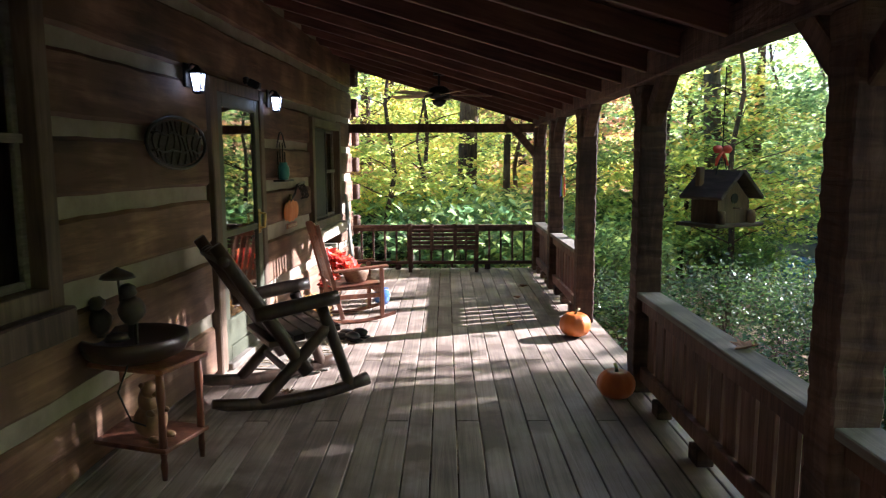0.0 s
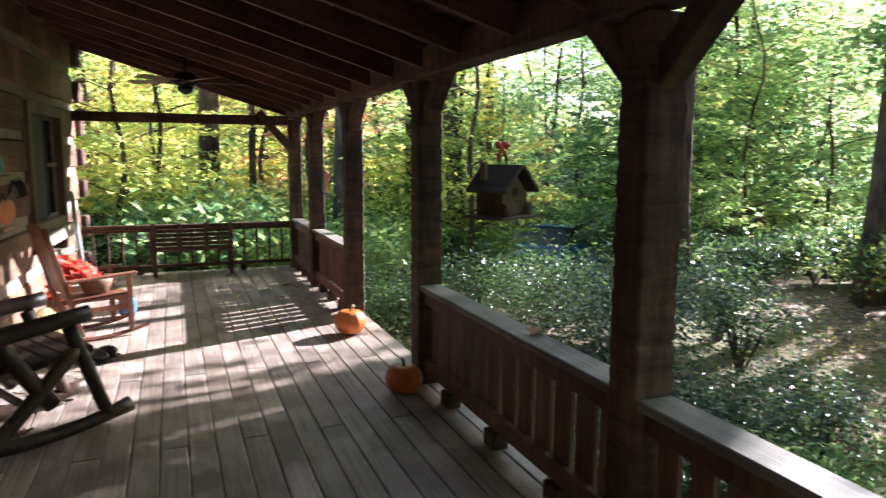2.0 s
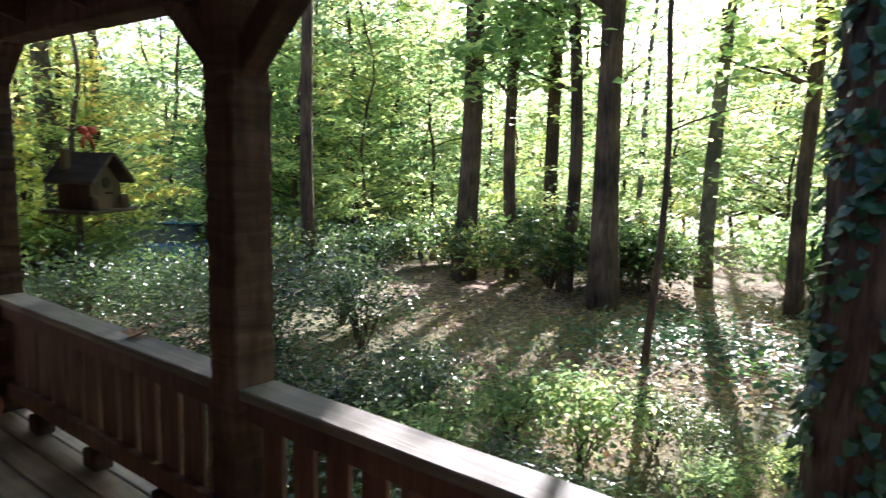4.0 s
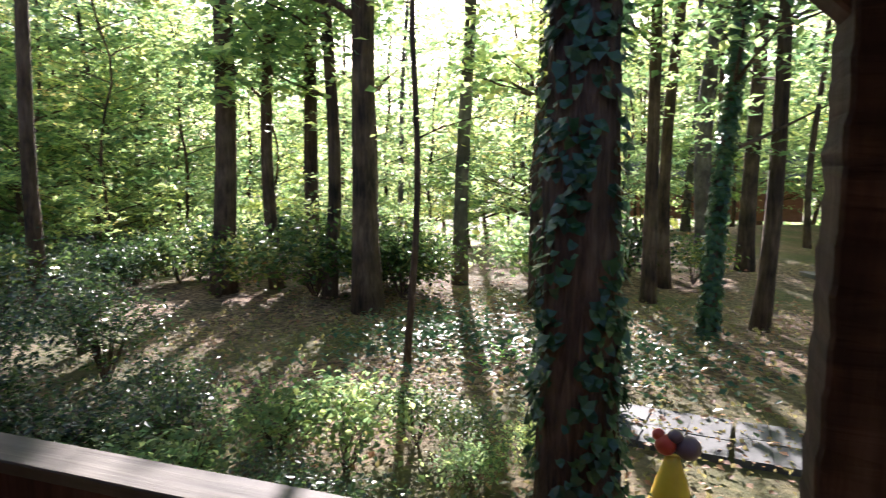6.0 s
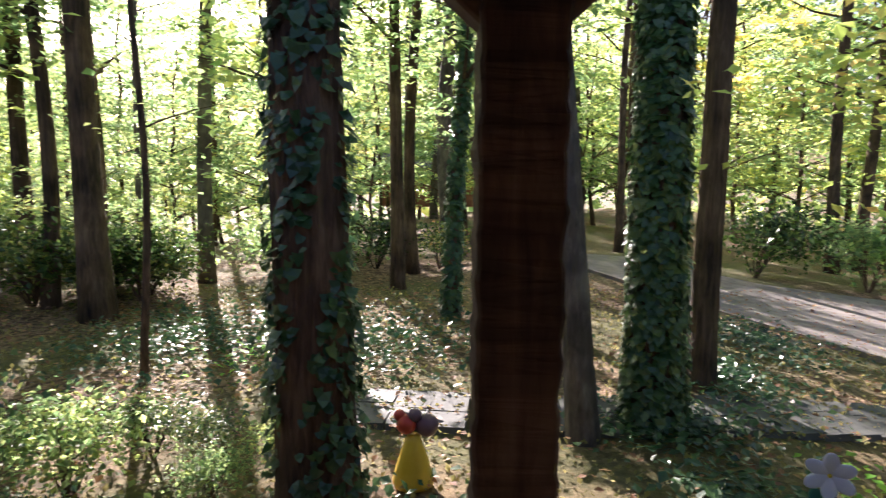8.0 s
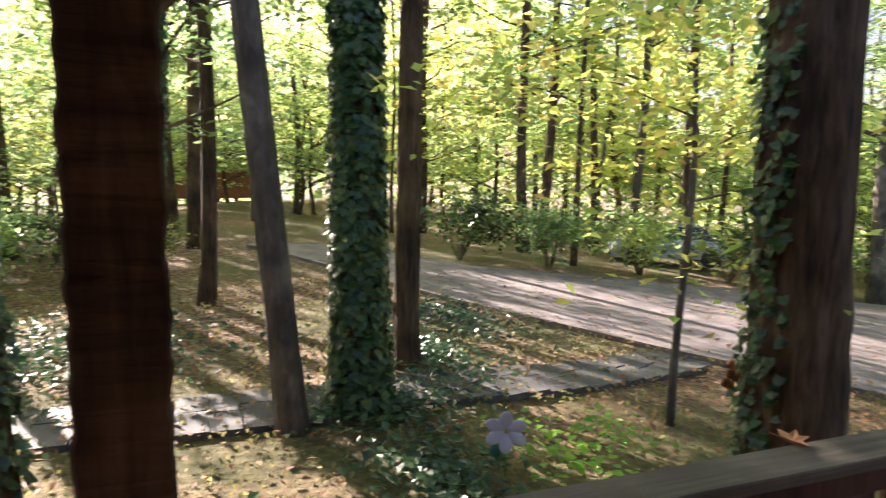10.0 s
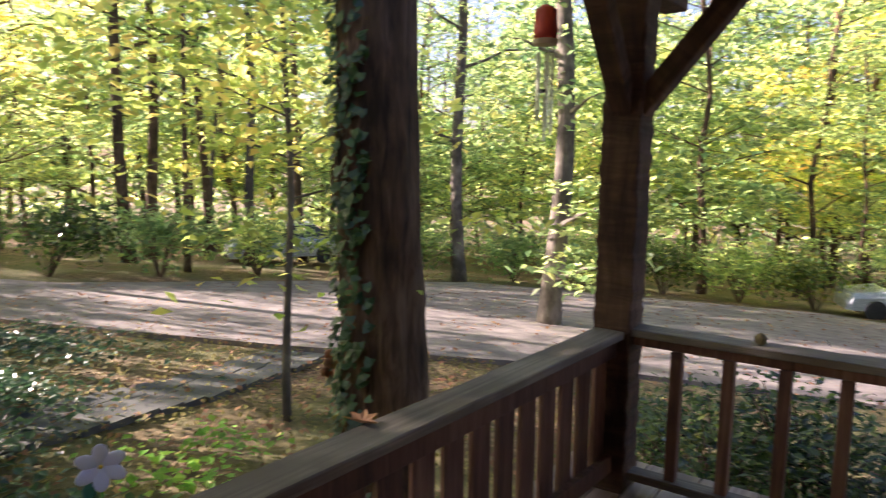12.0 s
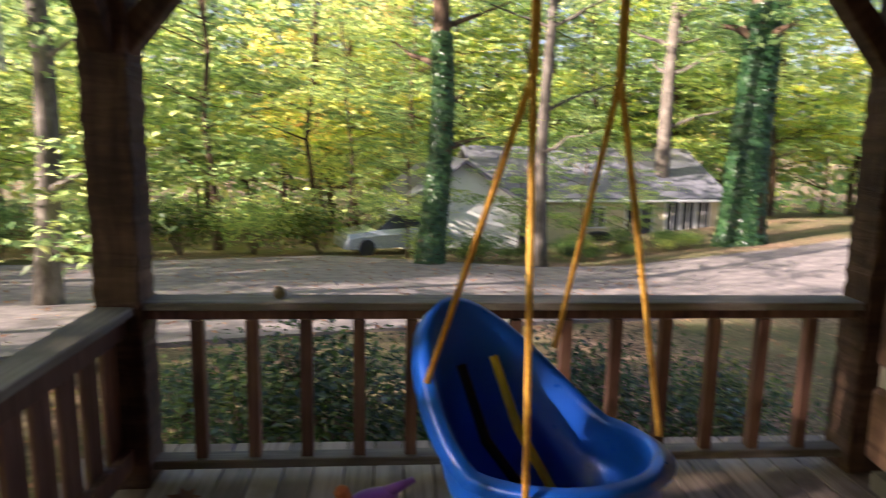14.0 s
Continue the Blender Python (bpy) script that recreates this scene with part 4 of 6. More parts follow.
WICKER = wood("woven basket", (0.07, 0.035, 0.02), (0.18, 0.10, 0.055), (0.3, 0.19, 0.11), (60, 60, 60), 0.7, 1.0)
AUTUMN = leaf_material("silk autumn leaves and flowers", [(0.05, (0.30, 0.012, 0.012)), (0.45, (0.48, 0.05, 0.015)), (0.75, (0.60, 0.17, 0.02)), (1.0, (0.62, 0.42, 0.05))], 0.2, 0.6)
DRIED = leaf_material("dried flowers", [(0.1, (0.20, 0.12, 0.04)), (0.6, (0.42, 0.28, 0.10)), (1.0, (0.55, 0.42, 0.2))], 0.2, 0.7)
CREAM = plain("cream cloth", (0.5, 0.36, 0.24), (0.6, 0.46, 0.33), 9.0, 0.9)


def bouquet(name, m, radius, height, count, mat, label, pot_mat, seed, size=0.06, lean=(0, 0)):
    rng = np.random.default_rng(seed)
    thing = empty(name, m, label, "flower arrangement", "autumn decorations")
    part("basket", lathe([(radius * 0.6, 0.0), (radius * 0.8, height * 0.25), (radius * 0.85, height * 0.4), (radius * 0.78, height * 0.4), (radius * 0.6, height * 0.1)], 16), pot_mat, thing, smooth=True)
    p = rng.normal(0, 1, (count, 3))
    p /= np.linalg.norm(p, axis=1)[:, None]
    p *= rng.uniform(0.5, 1.0, count)[:, None] * np.array([radius, radius, height * 0.55])
    p[:, 2] = np.abs(p[:, 2]) + height * 0.38
    p[:, :2] += np.outer(p[:, 2] / height, lean)
    ob = new("flower_head", leaves_mesh("flower_head", p, rng.uniform(0.6, 1.4, count) * size, rng, mat, 0.2))
    ob.parent = thing
    stems = bmesh.new()
    for k in range(10):
        q = p[k * (count // 10)]
        tube([(0, 0, height * 0.1), tuple(q)], 0.004, 5, True, stems)
    part("stem_bundle", stems, DARKLOG, thing)
    return thing


bouquet("autumn_bouquet", pose(-0.93, 6.64, 0.372), 0.16, 0.34, 260, AUTUMN, "red and orange silk autumn flowers in a brown basket", WICKER, 3, 0.085, (-0.28, -0.05))
bouquet("dried_bouquet", pose(-1.22, 5.95, 0.0), 0.17, 0.42, 180, DRIED, "pale dried flowers in a dark basket beside the door", WICKER, 4, 0.07)
bouquet("autumn_bouquet", pose(-1.30, 7.35, 0.0), 0.15, 0.50, 150, AUTUMN, "red autumn leaves in a dark pot on the deck", WICKER, 8, 0.07)


def pumpkin(m, r, label):
    skin = bpy.data.materials.get("pumpkin skin") or plain("pumpkin skin", (0.50, 0.10, 0.012), (0.66, 0.19, 0.03), 6.0, 0.42, 0, 0.2)
    thing = empty("pumpkin", m, label, "pumpkin", "pumpkins")
    bm = bmesh.new()
    seg, rings = 40, 16
    rows = []
    for i in range(1, rings):
        p = math.pi * i / rings
        row = []
        for k in range(seg):
            a = 2 * math.pi * k / seg
            rr = r * (math.sin(p) ** 0.8) * (1 - 0.055 * abs(math.cos(a * 5)) ** 6 - 0.0)
            z = r * 0.82 + r * 0.80 * math.cos(p) * (1 - 0.28 * math.exp(-((math.sin(p)) ** 2) * 14))
            row.append(bm.verts.new((rr * math.cos(a), rr * math.sin(a), max(z, 0.0))))
        rows.append(row)
    for a, b in zip(rows, rows[1:]):
        for k in range(seg):
            bm.faces.new((a[k], b[k], b[(k + 1) % seg], a[(k + 1) % seg]))
    bm.faces.new(rows[0])
    bm.faces.new(rows[-1][::-1])
    part("body", bm, skin, thing, smooth=True)
    stem = tube([(0, 0, r * 1.30), (0.004, 0, r * 1.52), (0.02, 0.005, r * 1.70), (0.045, 0.01, r * 1.78)], [r * 0.17, r * 0.09, r * 0.08, r * 0.1], 8, waver=0.2)
    part("stem", stem, DRYSTEM, thing, "dry greenish brown stalk", True)
    return thing


DRYSTEM = plain("dry stalk", (0.10, 0.08, 0.03), (0.2, 0.16, 0.07), 20.0, 0.8)
pumpkin(pose(1.08, 5.90, 0, 0, 0, 20), 0.138, "large orange pumpkin on the deck beside a post")
pumpkin(pose(1.05, 4.33, 0, 0, 0, 75), 0.122, "shaded orange pumpkin on the deck beside a post")


def side_table():
    t = empty("side_table", pose(-1.605, 3.40, 0, 0, 0, -17) @ Matrix.Diagonal((1.08, 0.84, 1.17, 1)), "small red-brown two-tier wooden side table", "side table")
    for x in (-0.23, 0.23):
        for y in (-0.17, 0.17):
            bm = lathe([(0.012, 0.0), (0.018, 0.06), (0.014, 0.09), (0.02, 0.14), (0.016, 0.3), (0.022, 0.36), (0.018, 0.455)], 10)
            part("leg", bm, CHERRY, t, smooth=True, m=pose(x, y, 0))
    part("tabletop", box((0.54, 0.42, 0.022), (0, 0, 0.467), bevel=0.006), CHERRY, t)
    part("shelf", box((0.52, 0.40, 0.02), (0, 0, 0.13), bevel=0.005), CHERRY, t)


side_table()
CLAY = plain("dark glazed clay", (0.035, 0.02, 0.016), (0.07, 0.04, 0.032), 9.0, 0.4)
BRONZE = plain("dark bronze finish", (0.03, 0.026, 0.022), (0.075, 0.06, 0.05), 14.0, 0.5, 0.3, 0.4)
basin = empty("tabletop_fountain", pose(-1.60, 3.38, 0.560), "dark brown round fountain basin on the side table", "fountain")
part("bowl", lathe([(0.16, 0.0), (0.23, 0.03), (0.255, 0.08), (0.25, 0.115), (0.235, 0.12), (0.21, 0.10), (0.16, 0.045)], 32), CLAY, basin, smooth=True)
part("spout", tube([(-0.03, 0.08, 0.03), (-0.03, 0.08, 0.24)], 0.008, 8), BRONZE, basin)
part("cord", tube([(0.05, -0.2, 0.02), (0.02, -0.25, -0.10), (0.06, -0.22, -0.25), (0.10, -0.1, -0.33)], 0.005, 6), BLACK, basin)


def blob(bm, c, r, scale=(1, 1, 1), seg=14, lumpy=0.0):
    got = bmesh.ops.create_uvsphere(bm, u_segments=seg, v_segments=max(6, seg * 2 // 3), radius=r)["verts"]
    for v in got:
        if lumpy:
            v.co *= 1 + lumpy * noise.noise(v.co * (2.2 / r) + Vector(c) * 3)
        v.co = Vector((v.co.x * scale[0] + c[0], v.co.y * scale[1] + c[1], v.co.z * scale[2] + c[2]))


bm = bmesh.new()
blob(bm, (-0.10, -0.02, 0.20), 0.055, (1, 1, 1.2), lumpy=0.2)
blob(bm, (-0.11, -0.02, 0.29), 0.038, lumpy=0.2)
blob(bm, (0.04, 0.02, 0.25), 0.065, (1, 1, 1.1), lumpy=0.15)
blob(bm, (0.03, 0.01, 0.345), 0.042, lumpy=0.2)
tube([(-0.10, -0.02, 0.12), (-0.10, -0.02, 0.2)], 0.02, 8, True, bm)
tube([(0.03, 0.02, 0.11), (0.035, 0.02, 0.22)], 0.014, 8, True, bm)
tube([(0.0, 0.0, 0.25), (-0.01, 0.0, 0.43)], 0.006, 6, True, bm)
lathe([(0.085, 0.415), (0.07, 0.435), (0.03, 0.455), (0.004, 0.47)], 14, bm, (-0.01, 0, 0))
lathe([(0.06, 0.10), (0.05, 0.13), (0.02, 0.14)], 12, bm, (-0.03, 0.0, 0))
tagged(part("garden_figure", bm, BRONZE, smooth=True, m=pose(-1.66, 3.38, 0.546)), "dark bronze frog figures under a small parasol", "figurine")

FUR = plain("painted brown figurine", (0.16, 0.085, 0.04), (0.27, 0.155, 0.075), 22.0, 0.55)
bm = bmesh.new()
blob(bm, (0, 0, 0.09), 0.085, (1, 0.9, 1.05), 18, 0.05)
blob(bm, (0, 0, 0.19), 0.06, (0.95, 0.9, 1.25), 16, 0.05)
blob(bm, (0.03, -0.015, 0.255), 0.045, (1.1, 1, 0.95), 14)
blob(bm, (0.075, -0.02, 0.24), 0.02, (1.2, 0.9, 0.8))
blob(bm, (0.02, 0.035, 0.285), 0.014)
blob(bm, (0.02, -0.055, 0.285), 0.014)
blob(bm, (0.07, 0.03, 0.15), 0.02, (1.6, 0.8, 0.8))
blob(bm, (0.07, -0.05, 0.15), 0.02, (1.6, 0.8, 0.8))
blob(bm, (0.08, 0.045, 0.018), 0.025, (1.5, 0.9, 0.7))
blob(bm, (0.08, -0.045, 0.018), 0.025, (1.5, 0.9, 0.7))
tagged(part("squirrel_figurine", bm, FUR, smooth=True, m=pose(-1.52, 3.32, 0.166, 0, 0, -30)), "brown painted squirrel figurine on the lower table shelf", "figurine")

# wall lanterns
BULB, bt, bs = nodes_of("lamp glow")
bs.inputs["Emission Color"].default_value = (0.80, 0.90, 1.0, 1)
bs.inputs["Emission Strength"].default_value = 1.6
for u in (-0.45, 1.18):
    lamp = empty("wall_lantern", on_wall(u, 2.03), "lit black wall lantern with frosted glass panes", "wall lamp", "lanterns beside the door")
    part("backplate", box((0.02, 0.08, 0.15), (0.012, 0, 0.05), bevel=0.006), BLACK, lamp)
    part("arm", tube([(0.02, 0, 0.09), (0.05, 0, 0.12), (0.085, 0, 0.105)], 0.008, 8), BLACK, lamp)
    part("cap", lathe([(0.066, 0.058), (0.06, 0.066), (0.03, 0.09), (0.012, 0.11)], 4), BLACK, lamp, m=pose(0.085, 0, 0, 0, 0, 45))
    part("glass", lathe([(0.032, -0.05), (0.05, 0.056)], 4), BULB, lamp, "glowing frosted glass", m=pose(0.085, 0, 0, 0, 0, 45))
    for q in range(4):
        c, d = math.cos(radians(90 * q + 45)), math.sin(radians(90 * q + 45))
        part("corner_bar", tube([(0.085 + 0.034 * c, 0.034 * d, -0.052), (0.085 + 0.053 * c, 0.053 * d, 0.058)], 0.006, 6), BLACK, lamp)
        c, d = math.cos(radians(90 * q)), math.sin(radians(90 * q))
        part("glazing_bar", tube([(0.085 + 0.025 * c, 0.025 * d, -0.052), (0.085 + 0.038 * c, 0.038 * d, 0.058)], 0.003, 6), BLACK, lamp)
    part("base", lathe([(0.02, -0.07), (0.04, -0.06), (0.04, -0.051)], 4), BLACK, lamp, m=pose(0.085, 0, 0, 0, 0, 45))

# oval iron plaque
plaque = empty("wall_plaque", on_wall(-0.66, 1.645, 0.0), "dark oval openwork iron plaque on the log wall", "wall plaque")
oval = [(0.03, 0.40 * math.cos(2 * math.pi * k / 40), 0.155 * math.sin(2 * math.pi * k / 40)) for k in range(41)]
part("rim", tube(oval, 0.011, 8, False), BLACK, plaque, smooth=True)
part("backing", lathe([(0.97, 0.0), (1.0, 0.005), (0.9, 0.008)], 32), BRONZE, plaque, m=pose(0.012, 0, 0, 0, 90, 0) @ Matrix.Diagonal((0.14, 0.37, 1, 1)))
for k in range(9):
    y = -0.3 + 0.075 * k
    h = 0.13 * math.sqrt(max(0.0, 1 - (y / 0.4) ** 2))
    part("scroll", tube([(0.03, y + 0.03 * math.cos(j * 0.7 + k), -h + 2 * h * j / 8) for j in range(9)], 0.006, 6), BLACK, plaque, smooth=True)
for z in (-0.05, 0.05):
    part("cross_bar", tube([(0.034, -0.34 + 0.068 * j, z + 0.012 * math.sin(j * 1.9)) for j in range(11)], 0.006, 6), BLACK, plaque, smooth=True)

# wall decorations between door and window
TEAL = plain("teal glaze", (0.03, 0.16, 0.14), (0.06, 0.25, 0.22), 12.0, 0.3)
cage = empty("wall_candle_holder", on_wall(1.42, 1.36), "arched black iron wall holder with a teal jar", "wall decoration")
for y in (-0.11, -0.04, 0.04, 0.11):
    top = 0.36 - 2.0 * y * y * 4
    part("iron_bar", tube([(0.04, y, 0.0), (0.04, y, top)], 0.006, 6), BLACK, cage)
part("iron_arch", tube([(0.04, -0.13 + 0.26 * k / 10, 0.30 + 0.14 * math.sin(math.pi * k / 10)) for k in range(11)], 0.007, 6), BLACK, cage)
part("shelf", box((0.11, 0.30, 0.016), (0.056, 0, 0.0), bevel=0.003), BLACK, cage)
part("jar", lathe([(0.04, 0.009), (0.055, 0.05), (0.055, 0.12), (0.035, 0.15), (0.038, 0.165)], 16), TEAL, cage, "teal glazed jar", True, m=pose(0.065, -0.03, 0))
rack = empty("wall_rack", on_wall(1.95, 1.27), "curled dark iron wall rack with hooks", "wall rack")
part("back_bar", tube([(0.03, -0.3, -0.14), (0.03, -0.22, -0.1), (0.03, -0.1, -0.06), (0.03, 0.0, 0.03), (0.03, 0.26, 0.05)], 0.012, 8), BLACK, rack, smooth=True)
for k in range(5):
    part("hook", tube([(0.03, 0.02 + 0.055 * k, 0.04), (0.06, 0.02 + 0.055 * k, -0.03), (0.08, 0.02 + 0.055 * k, -0.09), (0.06, 0.02 + 0.055 * k, -0.11)], 0.007, 6), BLACK, rack)
ORANGE = plain("orange painted wood", (0.50, 0.13, 0.03), (0.62, 0.2, 0.05), 9.0, 0.6)
sign = empty("pumpkin_sign", on_wall(1.72, 1.06) @ Matrix.Scale(0.92, 4), "orange painted wooden pumpkin sign on the log wall", "wall sign")
bm = bmesh.new()
for k, (y, r) in enumerate(((-0.16, 0.10), (-0.06, 0.12), (0.06, 0.12), (0.16, 0.10))):
    blob(bm, (0.03 + 0.004 * (k % 2), y, 0.0), r, (0.14, 1, 0.95), 16)
part("pumpkin_shape", bm, ORANGE, sign, smooth=True)
part("stem", box((0.02, 0.05, 0.07), (0.03, 0.0, 0.14), bevel=0.008), DRYSTEM, sign)
part("board", box((0.016, 0.36, 0.055), (0.028, 0.02, -0.155), bevel=0.003), CHERRY, sign)
for k in range(7):
    part("lettering_bar", box((0.003, 0.028, 0.026), (0.0385, -0.12 + 0.046 * k, -0.155), bevel=0.0), CREAM, sign, "illegible pale lettering")
spot = empty("security_light", on_wall(0.62, 2.17), "small black floodlight above the door", "floodlight")
part("mount", lathe([(0.03, 0.0), (0.03, 0.03)], 12), BLACK, spot, m=pose(0.005, 0, 0, 0, 90, 0))
part("head", box((0.10, 0.07, 0.06), (0.085, 0.0, -0.03), (0, 25, 0), bevel=0.012), BLACK, spot)

tagged(part("leaning_board", box((0.03, 0.11, 1.12), bevel=0.004), GREYPAINT, m=pose(-1.32, 9.05, 0.552, -7, -6, -3)), "grey-green painted plank leaning against the log wall", "plank")

MAT = plain("patterned woven mat", (0.10, 0.085, 0.07), (0.32, 0.28, 0.23), 9.0, 0.95, 0, 0.8)
mat_thing = empty("door_mat", pose(-1.20, 5.42, 0, 0, 0, -3.5), "patterned grey-brown door mat on the deck", "door mat")
part("mat_body", box((0.62, 0.95, 0.012), (0, 0, 0.0065), bevel=0.003), MAT, mat_thing)
bm = bmesh.new()
for k in range(6):
    for j in range(3):
        tube([(-0.2 + 0.2 * j + 0.07 * math.cos(s * 0.8), -0.38 + 0.15 * k + 0.055 * math.sin(s * 0.8), 0.0125) for s in range(8)], 0.006, 5, True, bm)
part("mat_pattern", bm, CREAM, mat_thing)

RUBBER = plain("dark shoe rubber", (0.015, 0.016, 0.02), (0.035, 0.036, 0.042), 10.0, 0.5)
for k, (x, y, a) in enumerate(((-0.86, 5.93, 70), (-0.90, 5.80, 60))):
    shoe = empty("shoe", pose(x, y, 0, 0, 0, a), "dark slip-on shoe on the deck", "shoe", "shoes on the deck")
    bm = bmesh.new()
    blob(bm, (0, -0.06, 0.045), 0.05, (0.9, 1.5, 0.8))
    blob(bm, (0, 0.06, 0.036), 0.046, (0.95, 1.7, 0.6))
    part("upper", bm, RUBBER, shoe, smooth=True)
    part("sole", box((0.085, 0.28, 0.014), (0, 0, 0.0075), bevel=0.006), BLACK, shoe)
BLUEPOT = plain("blue glaze", (0.05, 0.12, 0.34), (0.1, 0.2, 0.45), 9.0, 0.25)
pot = empty("blue_pot", pose(-0.74, 7.3, 0) @ Matrix.Scale(0.8, 4), "small glazed blue pot on the deck", "pot")
part("pot_body", lathe([(0.06, 0.0), (0.1, 0.06), (0.11, 0.14), (0.085, 0.2), (0.095, 0.22), (0.08, 0.215)], 20), BLUEPOT, pot, smooth=True)

# slatted bench at the far end
bench = empty("garden_bench", pose(-0.08, 9.45, 0, 0, 0, 180), "dark brown slatted wooden bench seen from its back", "bench")
for k in range(6):
    part("back_slat", box((0.98, 0.018, 0.042), (0, 0.005 * k, 0.36 + 0.056 * k), bevel=0.003), POST, bench)
for x in (-0.46, -0.16, 0.16, 0.46):
    part("back_post", box((0.05, 0.03, 0.38), (x, 0.028, 0.49), (-3, 0, 0), bevel=0.004), POST, bench)
for k in range(5):
    part("seat_slat", box((0.98, 0.06, 0.02), (0, -0.05 - 0.075 * k, 0.325), bevel=0.003), POST, bench)
for x in (-0.46, 0.46):
    for y in (0.0, -0.36):
        part("leg", box((0.05, 0.05, 0.31), (x, y, 0.156), bevel=0.004), POST, bench)
    part("armrest", box((0.05, 0.42, 0.025), (x * 1.02, -0.16, 0.52), bevel=0.005), POST, bench)
    part("arm_post", box((0.04, 0.04, 0.21), (x * 1.02, -0.32, 0.41), bevel=0.004), POST, bench)

# ceiling fan
fan = empty("ceiling_fan", pose(-0.12, 8.0, 2.30), "black ceiling fan with tan wooden blades at rest", "ceiling fan")
part("rod", tube([(0, 0, 0.08), (0, 0, 0.26)], 0.014, 10), BLACK, fan)
part("canopy", lathe([(0.07, 0.2), (0.06, 0.25), (0.05, 0.28)], 16), BLACK, fan)
part("motor", lathe([(0.05, -0.07), (0.11, -0.05), (0.125, 0.0), (0.11, 0.05), (0.05, 0.08)], 20), BLACK, fan, smooth=True)
TAN = wood("pale fan blade wood", (0.2, 0.13, 0.08), (0.36, 0.25, 0.16), (0.5, 0.38, 0.26), (3, 30, 30), 0.5, 0.2)
for k in range(5):
    a = 72 * k + 8
    part("blade", box((0.46, 0.12, 0.008), (0.38, 0, 0.0), (10, 0, 0), bevel=0.003), TAN, fan, m=pose(0, 0, -0.02, 0, 0, a))
    part("blade_iron", box((0.12, 0.04, 0.008), (0.14, 0, -0.012), bevel=0.002), BLACK, fan, m=pose(0, 0, -0.02, 0, 0, a))
part("lamp_bowl", lathe([(0.02, -0.15), (0.07, -0.12), (0.085, -0.075)], 16), BLACK, fan, smooth=True)

# birdhouse
CEDAR = wood("weathered birdhouse wood", (0.06, 0.036, 0.02), (0.13, 0.083, 0.047), (0.22, 0.15, 0.09), (20, 20, 3), 0.8, 0.5)
SHAKE = wood("dark birdhouse roof", (0.03, 0.022, 0.016), (0.08, 0.058, 0.042), (0.15, 0.115, 0.085), (10, 3, 20), 0.85, 0.8)
bird = empty("birdhouse", pose(1.38, 3.62, 1.20, 0, 0, 28), "hanging wooden birdhouse with dark shingled roof and red bow", "birdhouse")
part("floor_board", box((0.36, 0.26, 0.018), (0, 0, 0.0), bevel=0.004), SHAKE, bird)
bm = bmesh.new()
w, d, h, p = 0.115, 0.085, 0.125, 0.235
v = [bm.verts.new(c) for c in ((-w, -d, 0.009), (w, -d, 0.009), (w, -d, h), (0, -d, p), (-w, -d, h), (-w, d, 0.009), (w, d, 0.009), (w, d, h), (0, d, p), (-w, d, h))]
for f in ((0, 1, 2, 3, 4), (9, 8, 7, 6, 5), (0, 5, 6, 1), (1, 6, 7, 2), (2, 7, 8, 3), (3, 8, 9, 4), (4, 9, 5, 0)):
    bm.faces.new([v[k] for k in f])
part("body", bm, CEDAR, bird)
for s in (-1, 1):
    part("roof_panel", box((0.205, 0.27, 0.02), (s * 0.082, -0.005, 0.205), (0, s * 43, 0), bevel=0.004), SHAKE, bird)
    part("porch_post", lathe([(0.020, 0.009), (0.022, 0.05), (0.019, 0.075)], 10), CEDAR, bird, "pale round peg post", True, m=pose(s * 0.11, -0.105, 0))
# thin black disc puts the shade of an entrance hole into colour
part("entrance_hole", lathe([(0.026, 0.0), (0.026, 0.004)], 18), BLACK, bird, m=pose(0, -0.0862, 0.135, 90, 0, 0))
part("chimney", box((0.035, 0.035, 0.10), (-0.10, 0.05, 0.245), bevel=0.005), CEDAR, bird)
part("perch", tube([(0, -0.086, 0.085), (0, -0.13, 0.085)], 0.005, 8), CEDAR, bird)
for s in (-1, 1):
    part("chain", tube([(s * 0.05, 0, 0.225), (s * 0.012, 0, 0.36)], 0.004, 6), BLACK, bird)
part("hanging_chain", tube([(0, 0, 0.36), (0, 0, 0.80)], 0.003, 6), BLACK, bird)
RED = plain("red ribbon", (0.42, 0.035, 0.02), (0.56, 0.07, 0.03), 10.0, 0.6)
bm = bmesh.new()
for s in (-1, 1):
    blob(bm, (s * 0.035, 0, 0.385), 0.03, (1.15, 0.5, 0.7), 12, 0.25)
    tube([(0, 0, 0.375), (s * 0.03, 0.005, 0.33), (s * 0.045, 0.0, 0.30)], [0.008, 0.011, 0.006], 6, True, bm)
part("bow", bm, RED, bird, "red ribbon bow", True)

# rainbow spinner between the far posts
spinner = empty("rainbow_spinner", pose(1.22, 7.48, 1.17), "rainbow coloured hanging wind spinner", "wind spinner")
part("cord", tube([(0, 0, 0.2), (0, 0, 0.72)], 0.003, 5), BLACK, spinner)
part("ring", tube([(0, 0.13 * math.cos(2 * math.pi * k / 16), 0.2 + 0.02 * math.sin(2 * math.pi * k / 16)) for k in range(17)], 0.004, 5, False), BLACK, spinner)
for k, c in enumerate(((0.7, 0.03, 0.02), (0.75, 0.2, 0.02), (0.7, 0.55, 0.03), (0.06, 0.45, 0.08), (0.03, 0.25, 0.6), (0.25, 0.08, 0.55))):
    hue = plain("spinner colour", c, tuple(v * 0.85 for v in c), 5.0, 0.5)
    part("streamer", box((0.004, 0.04, 0.2 + 0.02 * (k % 3)), (0, -0.12 + 0.048 * k, 0.09), (6 * (k - 2.5), 0, 0), bevel=0.001), hue, spinner)


